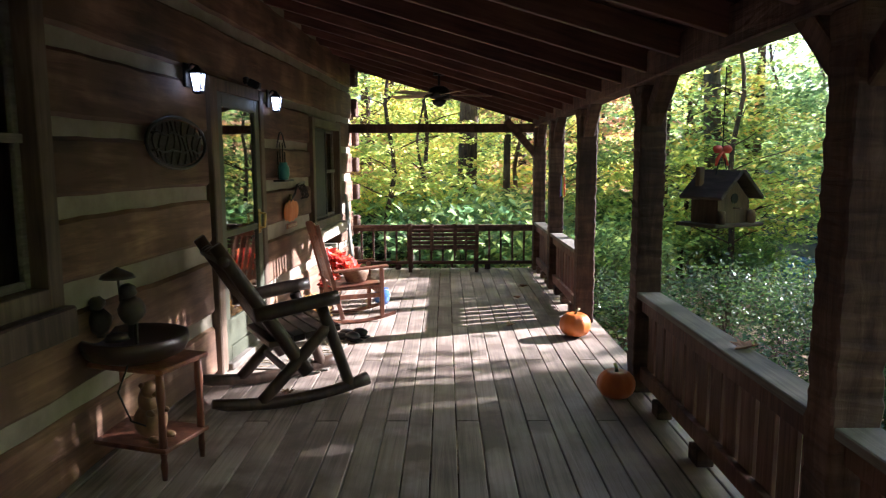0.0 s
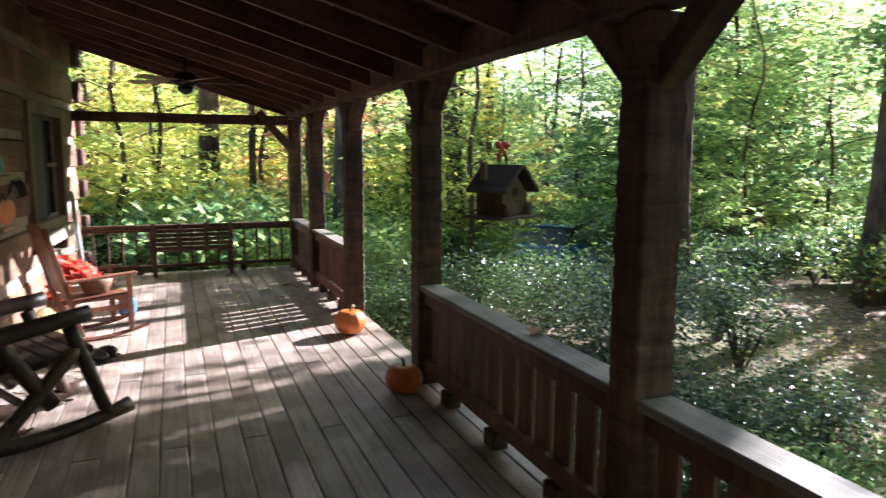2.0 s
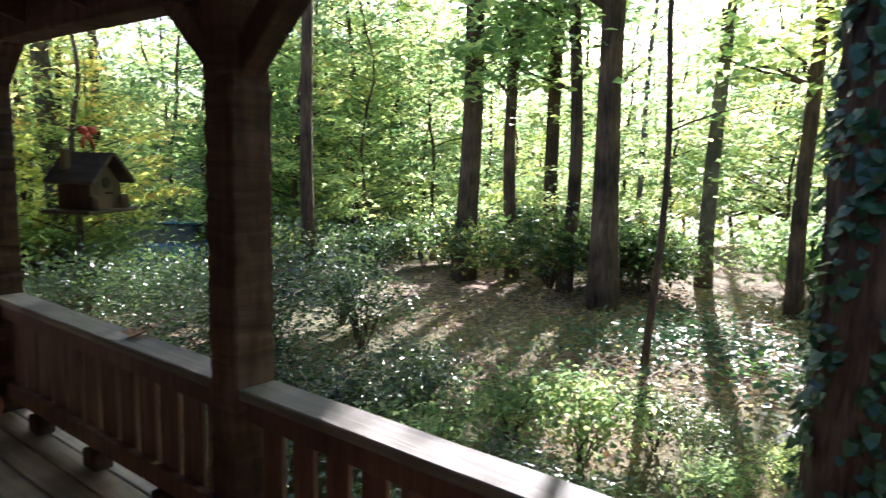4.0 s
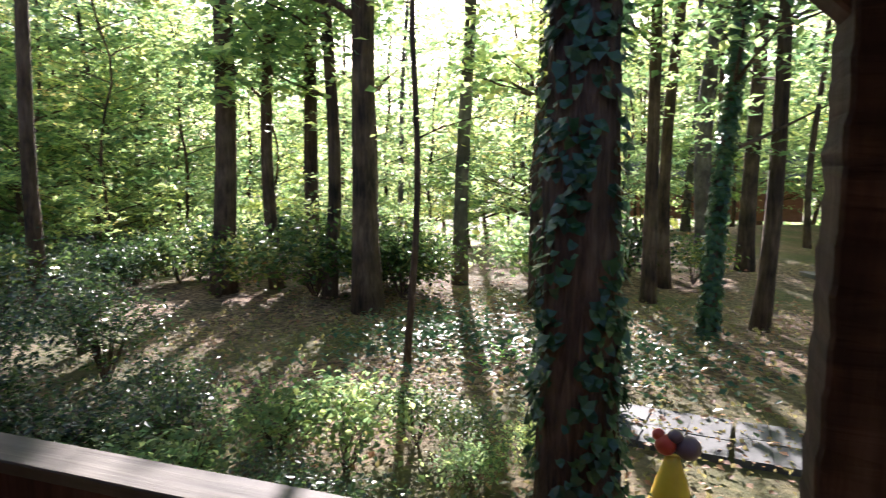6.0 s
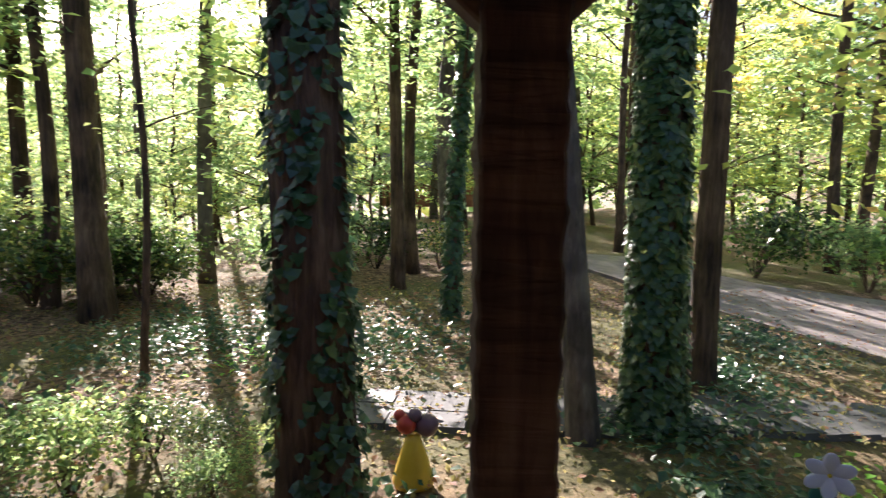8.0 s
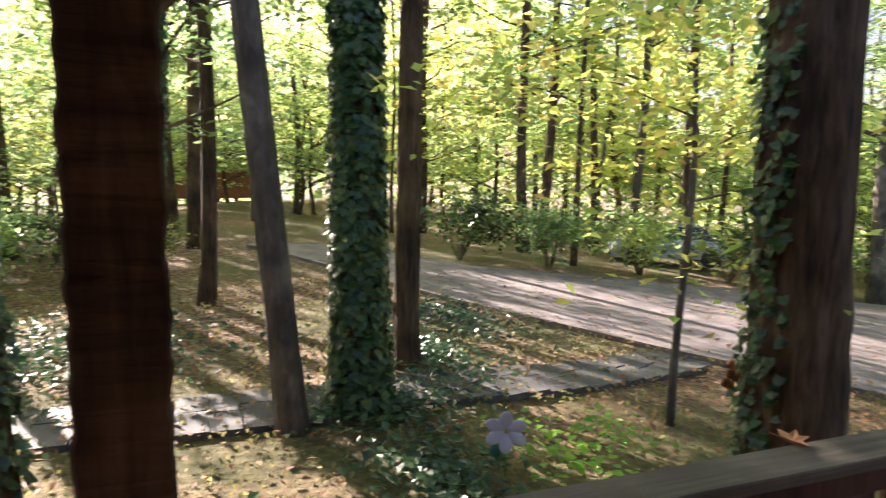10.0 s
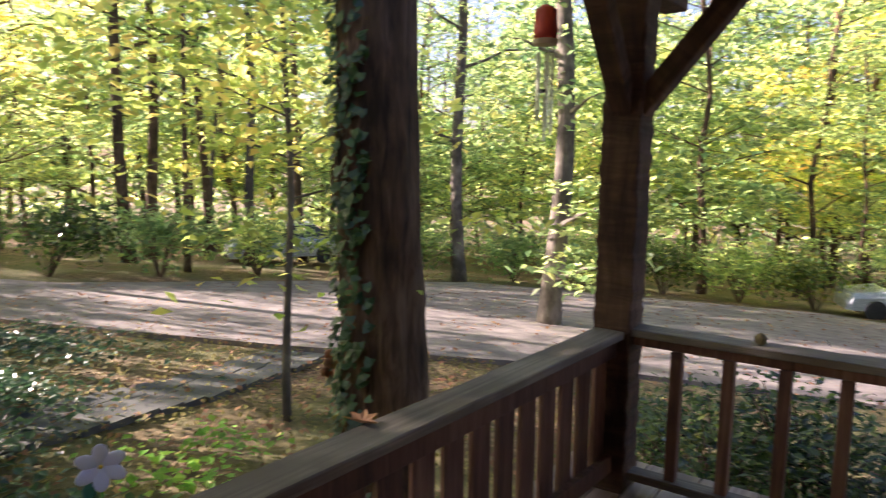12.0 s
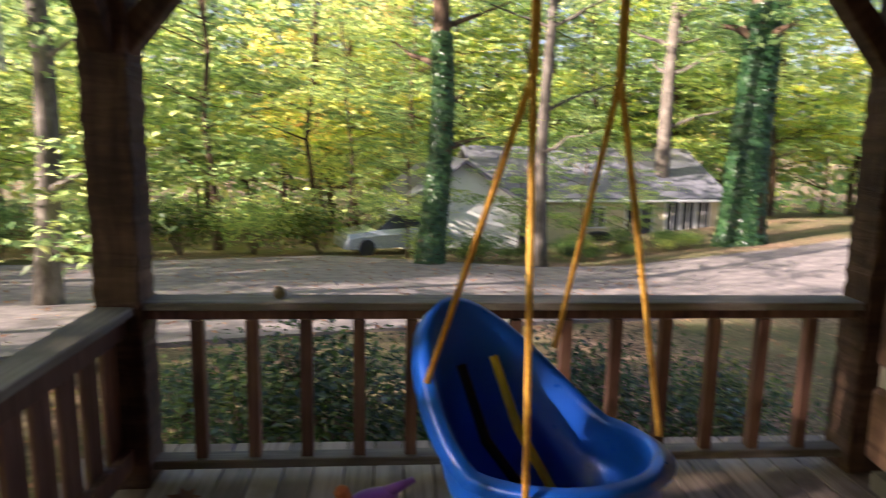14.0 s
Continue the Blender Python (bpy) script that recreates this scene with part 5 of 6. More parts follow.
def dry_leaf(m, size=0.11, label="curled brown dry leaf"):
    bm = bmesh.new()
    ring = []
    for k in range(14):
        a = 2 * math.pi * k / 14
        r = size / 2 * (1.0 if k % 2 else 0.55) * (1.15 if k in (0, 1, 13) else 1)
        ring.append(bm.verts.new((r * math.cos(a), r * math.sin(a) * 0.85, 0.012 + 0.35 * r * abs(math.sin(a)))))
    c = bm.verts.new((0, 0, 0.003))
    for k in range(14):
        bm.faces.new((c, ring[k], ring[(k + 1) % 14]))
    got = bmesh.ops.extrude_face_region(bm, geom=list(bm.faces))
    bmesh.ops.translate(bm, vec=(0, 0, 0.002), verts=[v for v in got["geom"] if isinstance(v, bmesh.types.BMVert)])
    bmesh.ops.recalc_face_normals(bm, faces=bm.faces)
    return tagged(part("dry_leaf", bm, LITTERLEAF, m=m), label, "leaf", "dry leaves on the porch")


for x, y, z, a, s in ((1.30, 3.06, RAIL_Z, 30, 0.15), (-1.10, 4.42, 0.001, 80, 0.12), (1.24, -2.0, RAIL_Z, 10, 0.11), (0.55, 6.3, 0.001, 40, 0.1), (0.9, 8.3, 0.001, 10, 0.12), (0.75, 7.6, 0.001, 120, 0.1), (0.2, -3.4, STEP + 0.001, 70, 0.1), (0.8, -3.5, STEP + 0.001, 15, 0.14), (-0.4, -3.3, STEP + 0.001, 55, 0.1)):
    dry_leaf(pose(x, y, z, 0, 0, a), s)
acorn = part("pine_cone", lathe([(0.012, 0.0), (0.026, 0.012), (0.028, 0.03), (0.018, 0.045), (0.004, 0.055)], 12), DRYSTEM, smooth=True, m=pose(0.42, -3.71, 0.705))
tagged(acorn, "small brown cone resting on the railing cap", "pine cone")

# wind chime at the corner
chime = empty("wind_chime", pose(1.36, -3.38, 2.05), "red wind chime with pale metal tubes at the porch corner", "wind chime")
part("cup", lathe([(0.052, 0.0), (0.055, 0.03), (0.05, 0.13), (0.02, 0.15)], 20), RED, chime, "red cup", True)
part("cup_rim", lathe([(0.056, -0.025), (0.058, -0.001)], 20), CREAM, chime)
TUBE = plain("pale aluminium", (0.55, 0.57, 0.5), (0.68, 0.7, 0.62), 8.0, 0.3, 0.9)
for k in range(5):
    a = 2 * math.pi * k / 5
    part("chime_tube", tube([(0.036 * math.cos(a), 0.036 * math.sin(a), -0.06), (0.036 * math.cos(a), 0.036 * math.sin(a), -0.34 - 0.03 * k)], 0.008, 8), TUBE, chime)
part("striker", lathe([(0.022, -0.24), (0.022, -0.225)], 12), BLACK, chime)
part("cord", tube([(0, 0, 0.15), (0, 0, 0.3)], 0.003, 5), BLACK, chime)

# toddler swing
BLUE = plain("bright blue moulded plastic", (0.004, 0.10, 0.60), (0.008, 0.13, 0.68), 3.0, 0.32, 0, 0.05)
ROPE = wood("yellow twisted rope", (0.42, 0.19, 0.02), (0.62, 0.32, 0.04), (0.75, 0.45, 0.08), (60, 60, 90), 0.8, 1.0, 0.05)
YELLOW = plain("yellow webbing", (0.5, 0.36, 0.02), (0.62, 0.46, 0.05), 20.0, 0.7)
SWING_M = pose(-0.44, -2.16, 0.53, 0, 0, 36) @ pose(0, 0, 0, 10, 0, 0) @ Matrix.Scale(1.1, 4)
swing = empty("toddler_swing", SWING_M, "bright blue plastic toddler swing hung on yellow ropes", "swing")


def swing_shell():
    """A tub with a high rounded back at -y and a low front at +y."""
    bm = bmesh.new()
    seg, rows = 48, 12
    outer, inner = [], []
    for shell, grow in ((outer, 0.0), (inner, -0.022)):
        for j in range(rows + 1):
            f = j / rows
            ring = []
            for k in range(seg):
                a = 2 * math.pi * k / seg
                back = max(0.0, -math.sin(a))
                front = max(0.0, math.sin(a))
                top = 0.20 + 0.29 * back ** 1.3 - 0.02 * front
                swell = 0.62 + 0.38 * min(1.0, f * 2.2) ** 0.6
                rx = (0.195 + grow) * swell * (1 + 0.10 * f)
                ry = (0.205 + grow) * swell * (1 + 0.14 * f)
                z = (0.0 if grow == 0 else 0.025) + (top - (0.0 if grow == 0 else 0.025)) * f
                ring.append(bm.verts.new((rx * math.cos(a), ry * math.sin(a) - 0.05 * f * back, z)))
            shell.append(ring)
    for shell, flip in ((outer, False), (inner, True)):
        for a, b in zip(shell, shell[1:]):
            for k in range(seg):
                q = (a[k], a[(k + 1) % seg], b[(k + 1) % seg], b[k])
                bm.faces.new(q[::-1] if flip else q)
    lip = []
    for k in range(seg):
        o, i = outer[-1][k].co, inner[-1][k].co
        d = (o - i)
        d.z = 0
        lip.append(bm.verts.new(o + d * 0.9 + Vector((0, 0, -0.012))))
    top = [bm.verts.new((outer[-1][k].co + inner[-1][k].co) / 2 + Vector((0, 0, 0.012))) for k in range(seg)]
    for k in range(seg):
        n = (k + 1) % seg
        bm.faces.new((outer[-1][k], outer[-1][n], lip[n], lip[k]))
        bm.faces.new((lip[k], lip[n], top[n], top[k]))
        bm.faces.new((top[k], top[n], inner[-1][n], inner[-1][k]))
    bm.faces.new(outer[0][::-1])
    bm.faces.new(inner[0])
    bmesh.ops.recalc_face_normals(bm, faces=bm.faces)
    return bm


part("seat_shell", swing_shell(), BLUE, swing, smooth=True)
part("strap", tube([(-0.05, -0.19, 0.36), (-0.05, -0.13, 0.2), (-0.03, 0.0, 0.06), (0.0, 0.06, 0.04)], [0.012, 0.013, 0.012, 0.01], 6), YELLOW, swing)
part("strap", tube([(0.05, -0.19, 0.36), (0.05, -0.13, 0.2), (0.03, 0.0, 0.06), (0.0, 0.06, 0.04)], [0.012, 0.013, 0.012, 0.01], 6), BLACK, swing)
part("buckle", box((0.05, 0.04, 0.03), (0.0, 0.04, 0.05), bevel=0.006), BLACK, swing)
back_m = SWING_M.inverted()
for s in (-1, 1):
    knot = back_m @ Vector((-0.435 + s * 0.095, -2.16 + s * 0.02, 1.56))
    hook = back_m @ Vector((-0.435 + s * 0.095, -2.16 + s * 0.02, 2.80))
    part("rope", tube([(s * 0.195, -0.13, 0.36), tuple(knot)], 0.0065, 8), ROPE, swing)
    part("rope", tube([(s * 0.205, 0.13, 0.19), tuple(knot)], 0.0065, 8), ROPE, swing)
    part("rope", tube([tuple(knot), tuple(hook)], 0.009, 8), ROPE, swing)

# toys under the swing
PURPLE = plain("purple toy plastic", (0.22, 0.06, 0.40), (0.30, 0.1, 0.5), 5.0, 0.35)
GREENTOY = plain("green toy plastic", (0.03, 0.35, 0.05), (0.05, 0.45, 0.08), 5.0, 0.35)
toy = empty("toy_plane", pose(0.0, -3.36, STEP, 0, 0, 20), "purple and orange plastic toy on the deck", "toy")
bm = bmesh.new()
blob(bm, (0, 0, 0.08), 0.06, (1.8, 0.8, 0.7))
tube([(-0.05, 0, 0.09), (-0.17, 0.02, 0.14)], [0.03, 0.012], 10, True, bm)
part("toy_body", bm, PURPLE, toy, smooth=True)
part("toy_wing", box((0.06, 0.05, 0.09), (0.13, 0, 0.12), (0, 20, 0), bevel=0.018), ORANGE, toy)
part("toy_wheel", lathe([(0.03, 0.0), (0.034, 0.01), (0.03, 0.02)], 14), BLACK, toy, m=pose(0.0, -0.06, 0.034, 90, 0, 0))
part("toy_wheel", lathe([(0.03, 0.0), (0.034, 0.01), (0.03, 0.02)], 14), BLACK, toy, m=pose(0.0, 0.08, 0.034, 90, 0, 0))
ball = bmesh.new()
blob(ball, (0, 0, 0.09), 0.09, (1, 1, 1), 20)
tagged(part("toy_ball", ball, GREENTOY, smooth=True, m=pose(-0.40, -3.30, STEP)), "bright green plastic toy ball on the deck", "toy ball")


# ---- garden ----
def shrub_kind(seed, leaf, radius, height, count, size, label, category="shrub", group="shrubs beside the porch", flat=0.35):
    rng = np.random.default_rng(seed)
    thing = empty("shrub", pose(0, 0, -60), label, category, group)
    stems = bmesh.new()
    tips = []
    for k in range(14):
        a, f = rng.uniform(0, 2 * math.pi), rng.uniform(0.3, 1.0)
        tip = Vector((math.cos(a) * radius * 0.8 * f, math.sin(a) * radius * 0.8 * f, height * rng.uniform(0.55, 1.0)))
        tube([(0, 0, -0.1), tip * 0.5 + Vector((0, 0, 0.1 * height)), tip], [0.014, 0.009, 0.004], 5, False, stems)
        tips.append(tip)
    part("woody_base", stems, BARK, thing)
    c = []
    for t in tips:
        n = count // len(tips)
        p = rng.normal(0, 1, (n, 3)) * np.array([radius * 0.33, radius * 0.33, height * 0.16]) + np.array(t) * np.array([0.9, 0.9, 0.78])
        c.append(p)
    c = np.concatenate(c)
    c[:, 2] = np.abs(c[:, 2]) + 0.02
    ob = new("foliage", leaves_mesh("foliage", c, rng.uniform(0.6, 1.3, len(c)) * size, rng, leaf, flat))
    ob.parent = thing
    return thing


LOW = [shrub_kind(201 + k, SHRUBLEAF, 0.75, 1.0, 2000, 0.07, "low glossy evergreen shrub with sparkling leaves", flat=0.62) for k in range(2)]
MIXED = shrub_kind(204, LEAF, 0.7, 0.95, 1300, 0.085, "loose light green shrub")
TALL = [shrub_kind(205 + k, SHRUBLEAF, 0.95, 1.95, 3200, 0.08, "tall dense dark evergreen bush beyond the railing", flat=0.55) for k in range(2)]
BRUSH = [shrub_kind(208 + k, LEAF if k else SHRUBLEAF, 1.2, 1.5, 1500, 0.15, "leafy woodland undergrowth bush", group="woodland undergrowth") for k in range(2)]
srng = np.random.default_rng(12)


def put(kind, x, y, scale=1.0):
    copy_thing(kind, pose(x, y, max(ground_z(x, y), -7) + 0.02, 0, 0, srng.uniform(0, 360)) @ Matrix.Scale(scale, 4))


for ix in range(6):
    for iy in range(7):
        x, y = 2.15 + ix * 0.72 + srng.uniform(-0.25, 0.25), 0.95 + iy * 0.72 + srng.uniform(-0.25, 0.25)
        if srng.uniform() < 0.86 and math.hypot(x - 3.8, y - 0.6) > 0.7 and x + 0.35 * y < 6.1 and (x < 5.2 or y > 2):
            put(MIXED if srng.uniform() < 0.14 else LOW[int(srng.integers(2))], x, y, srng.uniform(0.42, 0.8))
for x, y, s in ((3.3, 5.2, 0.72), (4.1, 5.9, 0.74), (3.6, 7.2, 0.62)):
    put(TALL[int(srng.integers(2))], x, y, s)
for x, y, s in ((2.1, 6.3, 0.9), (2.7, 5.7, 1.0), (2.6, 8.9, 0.9), (3.8, 9.2, 1.2), (2.2, 8.2, 1.0), (2.0, 9.4, 1.0), (4.6, 8.6, 1.3), (5.6, 6.0, 1.1), (6.4, 7.2, 1.2)):
    put(LOW[int(srng.integers(2))], x, y, s * 0.9)
for x, y, s in ((0.95, -5.4, 1.0), (0.35, -5.7, 1.1), (-0.3, -5.5, 0.75), (-0.85, -5.6, 0.7), (-1.5, -5.8, 0.95), (-2.2, -5.5, 0.85), (1.6, -5.9, 0.8), (-2.9, -5.9, 0.8)):
    put(LOW[int(srng.integers(2))], x, y, s)
for k in range(54):
    a = radians(-25 + 165 * (k + srng.uniform(0, 1)) / 54)
    r = srng.uniform(11.5, 17.5)
    x, y = 0.5 + r * math.sin(a), r * math.cos(a)
    if not keep_clear(x, y):
        put(BRUSH[int(srng.integers(2))], x, y, srng.uniform(0.45, 0.95))
for k in range(20):
    a = radians(36 + 32 * (k + srng.uniform(0, 1)) / 20)
    r = srng.uniform(12.0, 18.0)
    put(BRUSH[0], 0.5 + r * math.sin(a), r * math.cos(a), srng.uniform(0.5, 1.0))
for k in range(14):
    put(BRUSH[int(srng.integers(2))], -1.5 - 0.75 * k + srng.uniform(-0.3, 0.3), -22.3 - 0.18 * k + srng.uniform(-0.3, 0.3), srng.uniform(0.25, 0.42))
for k in range(16):
    a = radians(-25 + 50 * srng.uniform(0, 1))
    r = srng.uniform(11.5, 16)
    put(BRUSH[1], 0.3 + r * math.sin(a), r * math.cos(a), srng.uniform(0.8, 1.3))
for x, y, s in ((2.5, -25.5, 1.2), (4.8, -25.2, 1.3), (7.2, -24.5, 1.2), (9.6, -23.4, 1.3), (11.8, -22.0, 1.2), (-1.4, -23.0, 0.7), (-3.0, -22.6, 0.6), (-6.2, -24.0, 0.45), (-8.2, -24.4, 0.4), (-10.2, -25.0, 0.45), (-7.2, -26.0, 0.5), (-9.4, -27.5, 0.5), (14.5, -19.5, 1.3), (15.6, -17.0, 1.2), (16.2, -14.0, 1.3), (16.6, -11.0, 1.2), (17.4, -8.5, 1.2)):
    put(BRUSH[int(srng.integers(2))], x, y, s)
for k in (*LOW, MIXED, *TALL, *BRUSH):
    for o in (*k.children_recursive, k):
        bpy.data.objects.remove(o)


def scatter(name, count, place, size, mat, label, category, lift=0.06, flat=0.75, seed=1):
    """Loose leaves over the ground, one mesh."""
    r = np.random.default_rng(seed)
    pts = []
    while len(pts) < count:
        x, y = place(r)
        pts.append((x, y, max(ground_z(x, y), -7) + lift + r.uniform(0, 0.02)))
    ob = new(name, leaves_mesh(name, pts, r.uniform(0.6, 1.4, count) * size, r, mat, flat, 0.75))
    return tagged(ob, label, category, kind="stuff")


def around(cx, cy, rx, ry):
    return lambda r: (cx + r.normal(0, rx), cy + r.normal(0, ry))


scatter("fallen_leaves", 5200, lambda r: (r.uniform(1.6, 14), r.uniform(-9, 7)), 0.07, LITTERLEAF, "brown and russet fallen leaves scattered over the lawn", "fallen leaves")
scatter("fallen_leaves", 2600, lambda r: (r.uniform(-7, 15), r.uniform(-24, -5)), 0.09, LITTERLEAF, "fallen leaves scattered over the driveway", "fallen leaves", 0.10, 0.85, 2)
scatter("grass", 16000, lambda r: (r.uniform(1.6, 12.5), r.uniform(-9, 7)), 0.05, leaf_material("dry lawn grass", [(0.1, (0.06, 0.07, 0.015)), (0.5, (0.14, 0.13, 0.035)), (1.0, (0.26, 0.21, 0.08))], 0.3, 0.9), "thin dry grass of the woodland lawn", "grass", 0.055, 0.15, 3)
for n, (cx, cy, rx, ry, c) in enumerate(((5.7, -2.2, 0.36, 0.36, 600), (7.3, -3.3, 0.6, 0.35, 900), (4.2, -2.2, 0.42, 0.28, 450), (9.4, -4.6, 0.8, 0.5, 900), (8.5, 1.2, 1.0, 1.1, 1900), (3.9, 0.4, 0.35, 0.35, 500), (9.0, 3.4, 1.1, 0.6, 1200))):
    scatter("ivy_patch", c, around(cx, cy, rx, ry), 0.09, IVYLEAF, "low patch of dark green ground ivy", "ground ivy", 0.10, 0.6, 20 + n)
SPROUT = leaf_material("bright green seedling leaves", [(0.1, (0.07, 0.2, 0.02)), (0.7, (0.14, 0.32, 0.03)), (1.0, (0.3, 0.4, 0.04))], 0.5)
for n, (cx, cy, rx) in enumerate(((4.25, -3.35, 0.3), (3.75, -3.1, 0.25), (4.4, -3.9, 0.25), (7.6, 2.0, 0.4), (3.1, 1.9, 0.3))):
    scatter("seedlings", 80, around(cx, cy, rx, rx * 0.8), 0.08, SPROUT, "bright green leafy seedlings in the lawn", "seedlings", 0.20, 0.8, 40 + n)

# flagstone path
path_thing = empty("flagstone_path", label="grey flagstone garden path leading to the driveway", category="garden path", kind="structure")
prng = np.random.default_rng(9)
centre = [(6.35, 1.2), (6.15, -0.6), (6.05, -2.0), (6.15, -3.4), (6.35, -4.8), (6.75, -6.3), (7.1, -7.2)]
for k in range(30):
    f = k / 30 * (len(centre) - 1)
    i = int(f)
    p = Vector((*centre[i], 0)).lerp(Vector((*centre[i + 1], 0)), f - i)
    d = (Vector((*centre[i + 1], 0)) - Vector((*centre[i], 0))).normalized()
    side = Vector((d.y, -d.x, 0))
    half = (Vector(centre[i + 1]) - Vector(centre[i])).length / 10 - 0.004
    split = prng.uniform(-0.16, 0.16)
    for lo, hi in ((-0.46, split - 0.012), (split + 0.012, 0.46)):
        bm = bmesh.new()
        corners = [(lo, -half), (hi, -half), (hi, half), (lo, half)]
        ring = []
        for j, (u, v) in enumerate(corners):
            q = side * (u + prng.uniform(-0.012, 0.012)) + d * (v + prng.uniform(-0.012, 0.012))
            ring.append(bm.verts.new((q.x, q.y, 0.02 + prng.uniform(-0.004, 0.004))))
        face = bm.faces.new(ring)
        got = bmesh.ops.extrude_face_region(bm, geom=[face])
        bmesh.ops.translate(bm, vec=(0, 0, -0.07), verts=[v for v in got["geom"] if isinstance(v, bmesh.types.BMVert)])
        bmesh.ops.recalc_face_normals(bm, faces=bm.faces)
        part("flagstone", bm, SLATE, path_thing, m=pose(p.x, p.y, max(ground_z(p.x, p.y), -7) + 0.045))

# garden statue in a yellow dress
bm = bmesh.new()
lathe([(0.15, 0.0), (0.155, 0.03), (0.11, 0.2), (0.06, 0.34), (0.05, 0.38)], 18, bm)
first_faces = len(bm.faces)
blob(bm, (0.0, 0.05, 0.46), 0.075, (1, 1, 1), 14)
blob(bm, (0.02, 0.10, 0.52), 0.045, (1, 1, 1), 12)
red_faces = len(bm.faces)
blob(bm, (0.0, -0.10, 0.45), 0.09, (1, 1, 0.95), 14)
blob(bm, (-0.01, -0.01, 0.53), 0.055, (1, 1, 0.9), 12)
bm.faces.ensure_lookup_table()
for n, f in enumerate(bm.faces):
    f.material_index = 0 if n < first_faces else 1 if n < red_faces else 2
statue = part("garden_statue", bm, plain("yellow statue paint", (0.62, 0.40, 0.02), (0.72, 0.5, 0.05), 6.0, 0.4), smooth=True, m=pose(4.75, 0.06, ground_z(4.75, 0.06) + 0.02, 0, 0, 5))
statue.data.materials.append(plain("red statue paint", (0.42, 0.03, 0.02), (0.52, 0.06, 0.03), 6.0, 0.4))
statue.data.materials.append(plain("dark mauve statue paint", (0.10, 0.05, 0.075), (0.17, 0.1, 0.12), 6.0, 0.4))
tagged(statue, "yellow, red and mauve painted garden statue on the lawn", "garden statue")

# metal flower on a stalk
LAVENDER = plain("pale lavender painted metal", (0.62, 0.62, 0.84), (0.72, 0.72, 0.90), 6.0, 0.45)
flower = empty("garden_flower", pose(4.2, -2.72, -0.55, 0, 0, -118) @ Matrix.Scale(1.25, 4), "pale lavender metal flower on a thin garden stake", "garden ornament")
for k in range(6):
    bm = bmesh.new()
    blob(bm, (0, 0, 0.07), 0.055, (0.78, 0.14, 1.25), 12)
    part("petal", bm, LAVENDER, flower, smooth=True, m=pose(0, 0, 0, 12, 60 * k, 0))
bm = bmesh.new()
blob(bm, (0, -0.012, 0), 0.012, (1, 0.6, 1), 10)
part("flower_centre", bm, YELLOW, flower, smooth=True)
part("stake", tube([(0, 0.01, 0), (0, 0.012, -0.34)], 0.006, 6), GREENTOY, flower)
bm = bmesh.new()
blob(bm, (-0.06, 0.0, -0.13), 0.045, (0.8, 0.12, 1.0), 10)
part("metal_leaf", bm, TEAL, flower, smooth=True)

# fungus-like russet leaf cluster on the thick trunk
bm = bmesh.new()
for k in range(7):
    blob(bm, (0.02 * math.cos(k), 0.05 * math.sin(k * 2.1), 0.02 * k - 0.06), 0.035, (0.5, 1.1, 0.9), 8, 0.4)
tagged(part("leaf_cluster", bm, LITTERLEAF, smooth=True, m=pose(2.76, -3.42, 0.25)), "cluster of russet dead leaves caught on the trunk", "dead leaves")


# ---- neighbours ----
SIDING = plain("cream house siding", (0.55, 0.47, 0.28), (0.66, 0.58, 0.38), 1.5, 0.7)
WHITE = plain("white siding", (0.66, 0.67, 0.66), (0.78, 0.79, 0.78), 2.0, 0.6)
SHINGLE = plain("grey-blue roof shingle", (0.10, 0.105, 0.13), (0.19, 0.19, 0.22), 3.0, 0.85, 0, 0.6)
DARKGLASS = plain("dark window pane", (0.02, 0.025, 0.03), (0.05, 0.055, 0.06), 2.0, 0.12)


def gable_house(m, length, depth, wall_h, rise, walls, windows, label):
    """Front wall on local -y, ridge along local x."""
    h = empty("house", m, label, "house", "neighbouring houses")
    part("wall", box((length, depth, wall_h), (0, 0, wall_h / 2), bevel=0.02), walls, h)
    bm = bmesh.new()
    v = [bm.verts.new(c) for c in ((-length / 2, -depth / 2, 0), (-length / 2, depth / 2, 0), (-length / 2, 0, rise), (length / 2, -depth / 2, 0), (length / 2, depth / 2, 0), (length / 2, 0, rise))]
    for f in ((0, 2, 1), (3, 4, 5), (0, 1, 4, 3), (0, 3, 5, 2), (1, 2, 5, 4)):
        bm.faces.new([v[k] for k in f])
    part("gable", bm, walls, h, m=pose(0, 0, wall_h + 0.002))
    a = math.degrees(math.atan2(rise, depth / 2))
    run = math.hypot(rise, depth / 2) + 0.5
    for s in (-1, 1):
        part("roof", box((length + 0.8, run, 0.14), bevel=0.02), SHINGLE, h, m=pose(0, s * (depth / 4 + 0.16), wall_h + rise / 2 - 0.02, -s * a, 0, 0))
    for x, z, w, hh in windows:
        win = part("window", box((w + 0.16, 0.08, hh + 0.16), bevel=0.01), WHITE, h, m=pose(x, -depth / 2 - 0.03, z))
        part("pane", box((w, 0.04, hh), (0, -0.045, 0), bevel=0.0), DARKGLASS, win)
        part("mullion", box((0.05, 0.05, hh), (0, -0.055, 0), bevel=0.0), WHITE, win)
    part("gutter", box((length + 0.8, 0.12, 0.12), bevel=0.02), WHITE, h, m=pose(0, -depth / 2 - 0.52, wall_h - 0.19))
    return h


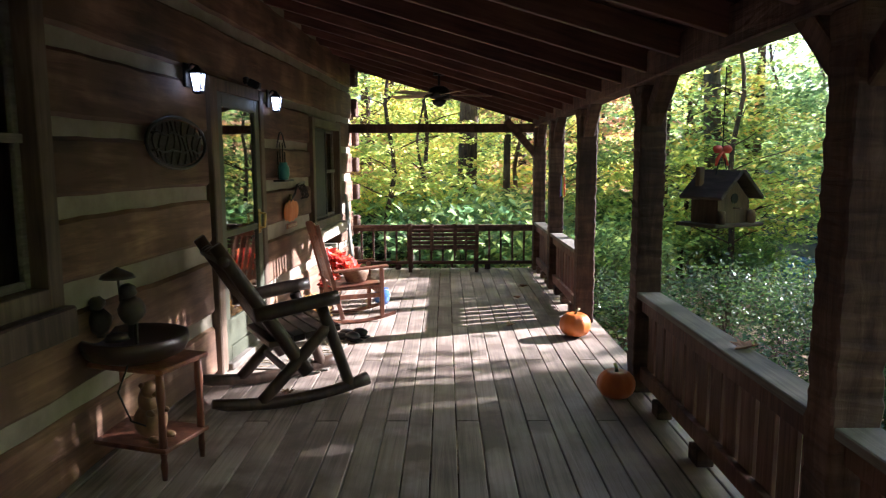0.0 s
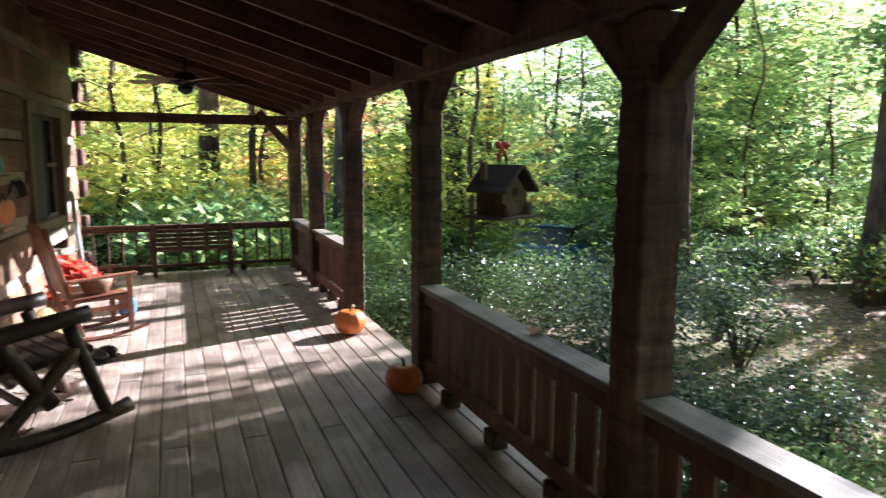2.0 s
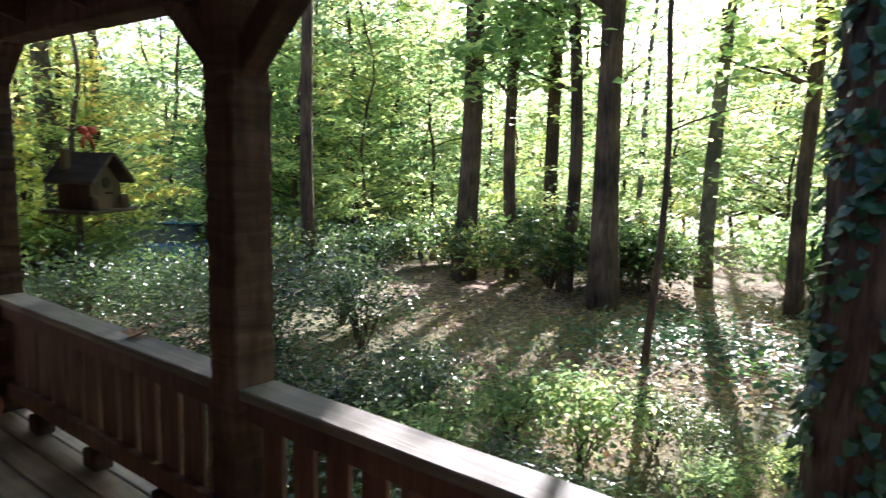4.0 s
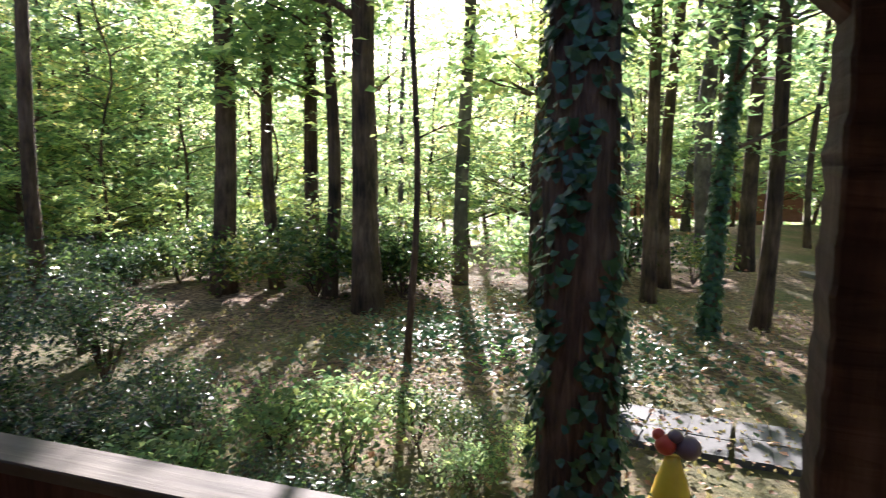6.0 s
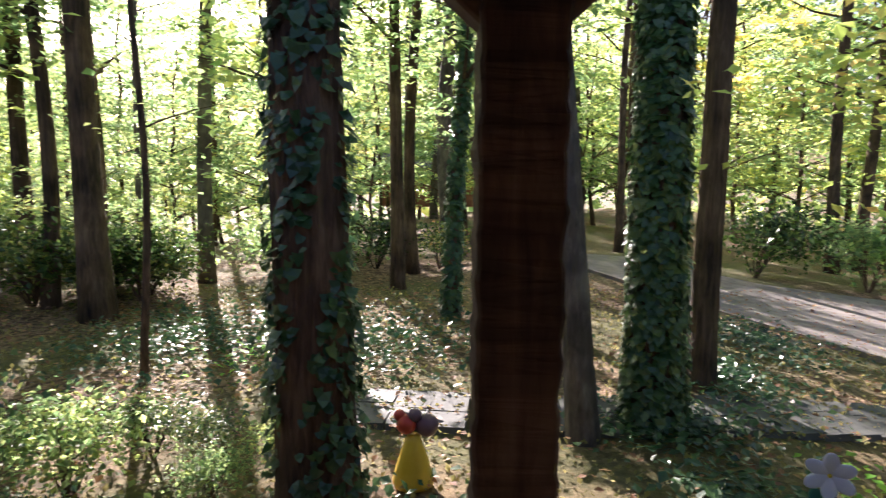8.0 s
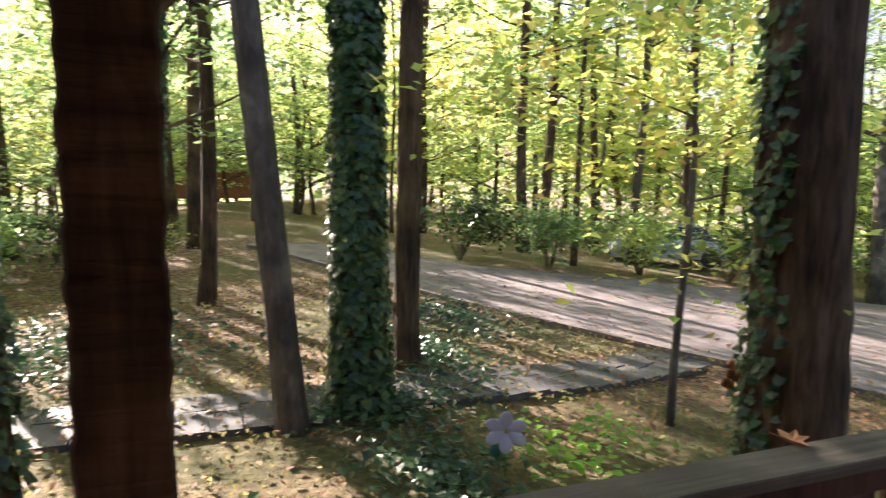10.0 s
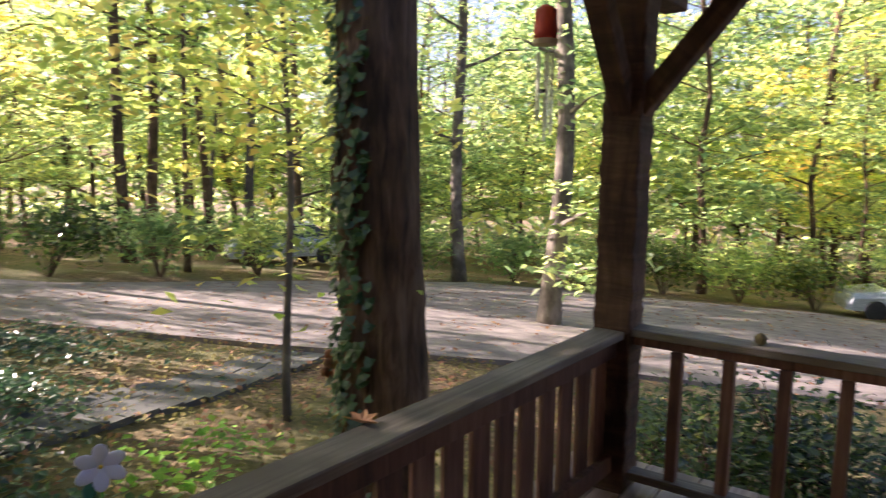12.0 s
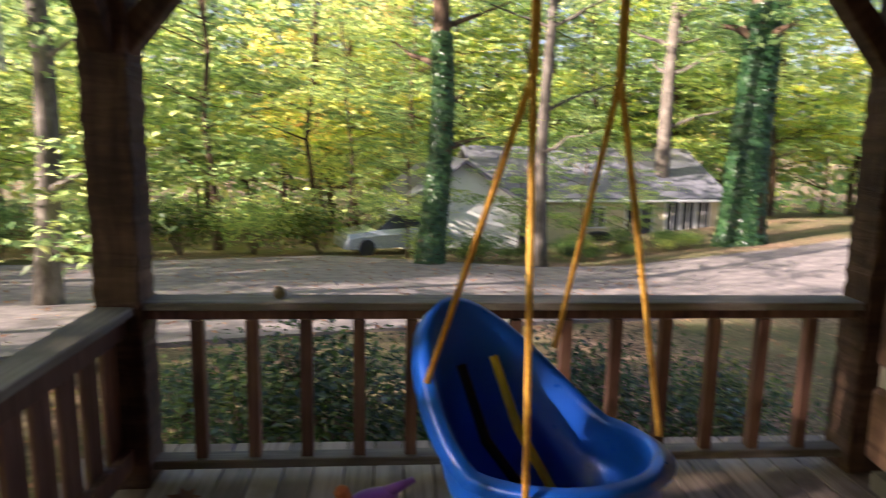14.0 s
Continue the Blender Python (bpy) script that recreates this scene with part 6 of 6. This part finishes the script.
south = pose(-9.75, -36.0, -4.0, 0, 0, 180 + 7)
gable_house(south, 11.6, 8, 2.5, 2.0, SIDING, [(-0.6, 1.5, 0.8, 0.9), (1.6, 1.4, 1.3, 1.5), (3.3, 1.5, 0.6, 1.4), (4.1, 1.5, 0.6, 1.4), (4.9, 1.5, 0.6, 1.4), (-4.0, 1.1, 1.0, 2.1)], "cream one-storey house with grey shingle roof below the driveway")
gable_house(pose(-2.6, -31.5, -4.0, 0, 0, 90 + 7), 6.5, 5.0, 2.4, 1.7, WHITE, [], "white sided garage wing with grey shingle roof")
gable_house(pose(16.0, 27.0, -4.2, 0, 0, -32), 14, 9, 2.6, 2.6, WHITE, [(-4, 1.5, 1.2, 1.2), (0, 1.5, 1.2, 1.2), (4, 1.5, 1.2, 1.2)], "neighbouring house with grey-blue shingle roof behind the trees")
BRICK = plain("red brick", (0.25, 0.09, 0.055), (0.36, 0.15, 0.10), 4.0, 0.85)
gable_house(pose(44.0, -1.5, -1.2, 0, 0, 92), 9, 7, 2.4, 1.8, BRICK, [(0, 1.4, 1.2, 1.1)], "distant red brick house seen through the trees")
unit = empty("air_conditioner", pose(-9.6, -31.0, -4.0), "black outdoor unit against the cream house wall", "air conditioner")
part("casing", box((0.9, 0.7, 0.9), (0, 0, 0.45), bevel=0.06), BLACK, unit)
part("fan_grille", lathe([(0.3, 0.0), (0.32, 0.03), (0.1, 0.04)], 20), BLACK, unit, m=pose(0, 0, 0.9))


def car(m, paint, label):
    c = empty("car", m, label, "car", "parked cars")
    bm = bmesh.new()
    rows = []
    for x, z, w in ((-2.1, 0.62, 0.72), (-1.95, 0.9, 0.82), (-0.9, 1.0, 0.86), (0.9, 0.96, 0.86), (2.0, 0.84, 0.8), (2.15, 0.55, 0.7)):
        rows.append([bm.verts.new((x, -w, 0.3)), bm.verts.new((x, -w * 1.02, z * 0.8)), bm.verts.new((x, -w * 0.9, z)), bm.verts.new((x, w * 0.9, z)), bm.verts.new((x, w * 1.02, z * 0.8)), bm.verts.new((x, w, 0.3))])
    for a, b in zip(rows, rows[1:]):
        for k in range(6):
            bm.faces.new((a[k], a[(k + 1) % 6], b[(k + 1) % 6], b[k]))
    bm.faces.new(rows[0][::-1])
    bm.faces.new(rows[-1])
    bmesh.ops.recalc_face_normals(bm, faces=bm.faces)
    part("body", bm, paint, c, smooth=False)
    bm = bmesh.new()
    lo = [bm.verts.new(v) for v in ((-1.5, -0.76, 0.95), (1.0, -0.76, 0.93), (1.0, 0.76, 0.93), (-1.5, 0.76, 0.95))]
    hi = [bm.verts.new(v) for v in ((-1.05, -0.6, 1.42), (0.25, -0.6, 1.44), (0.25, 0.6, 1.44), (-1.05, 0.6, 1.42))]
    for k in range(4):
        bm.faces.new((lo[k], lo[(k + 1) % 4], hi[(k + 1) % 4], hi[k]))
    part("cabin", bm, DARKGLASS, c)
    part("roof", box((1.36, 1.24, 0.05), (-0.4, 0, 1.45), bevel=0.02), paint, c)
    for x in (-1.3, 1.35):
        for s in (-1, 1):
            wheel = part("wheel", lathe([(0.2, -0.1), (0.31, -0.09), (0.33, 0.0), (0.31, 0.09), (0.2, 0.1)], 20), RUBBER, c, m=pose(x, s * 0.78, 0.33, 90, 0, 0))
            part("rim", lathe([(0.05, 0.1), (0.2, 0.085), (0.2, -0.085)], 14), TUBE, wheel)
    for s in (-1, 1):
        part("headlight", box((0.06, 0.3, 0.13), (2.06, s * 0.55, 0.72), bevel=0.02), TUBE, c)
    return c


SILVER = plain("silver-blue car paint", (0.45, 0.5, 0.58), (0.5, 0.56, 0.64), 3.0, 0.25, 0.3, 0.02, 0.6)
BLUECAR = plain("blue car paint", (0.04, 0.16, 0.42), (0.06, 0.2, 0.48), 3.0, 0.25, 0.2, 0.02, 0.6)
car(pose(-0.2, -26.2, ground_z(-0.2, -26.2) + 0.06, 0, 0, 20), SILVER, "silver-blue parked car beside the driveway")
car(pose(11.0, 18.6, ground_z(11.0, 18.6) + 0.06, 0, 0, 35), BLUECAR, "blue parked car behind the bushes")
car(pose(19.5, -18.0, ground_z(19.5, -18.0) + 0.06, 0, 0, 60), SILVER, "pale parked car beyond the driveway")
BINGREEN = plain("teal bin plastic", (0.02, 0.12, 0.10), (0.04, 0.18, 0.15), 5.0, 0.5)
bin_thing = empty("wheeled_bin", pose(4.5, 15.4, ground_z(4.5, 15.4) + 0.03, 0, 0, 20), "teal green wheeled rubbish bin among the trees", "rubbish bin")
part("bin_body", lathe([(0.27, 0.06), (0.36, 0.98), (0.38, 1.0)], 4), BINGREEN, bin_thing, m=pose(0, 0, 0, 0, 0, 45))
part("bin_lid", box((0.56, 0.6, 0.07), (0, 0, 1.04), bevel=0.03), BINGREEN, bin_thing)
for s in (-1, 1):
    part("bin_wheel", lathe([(0.09, -0.02), (0.1, 0.0), (0.09, 0.02)], 14), BLACK, bin_thing, m=pose(s * 0.22, 0.24, 0.1, 0, 90, 0))
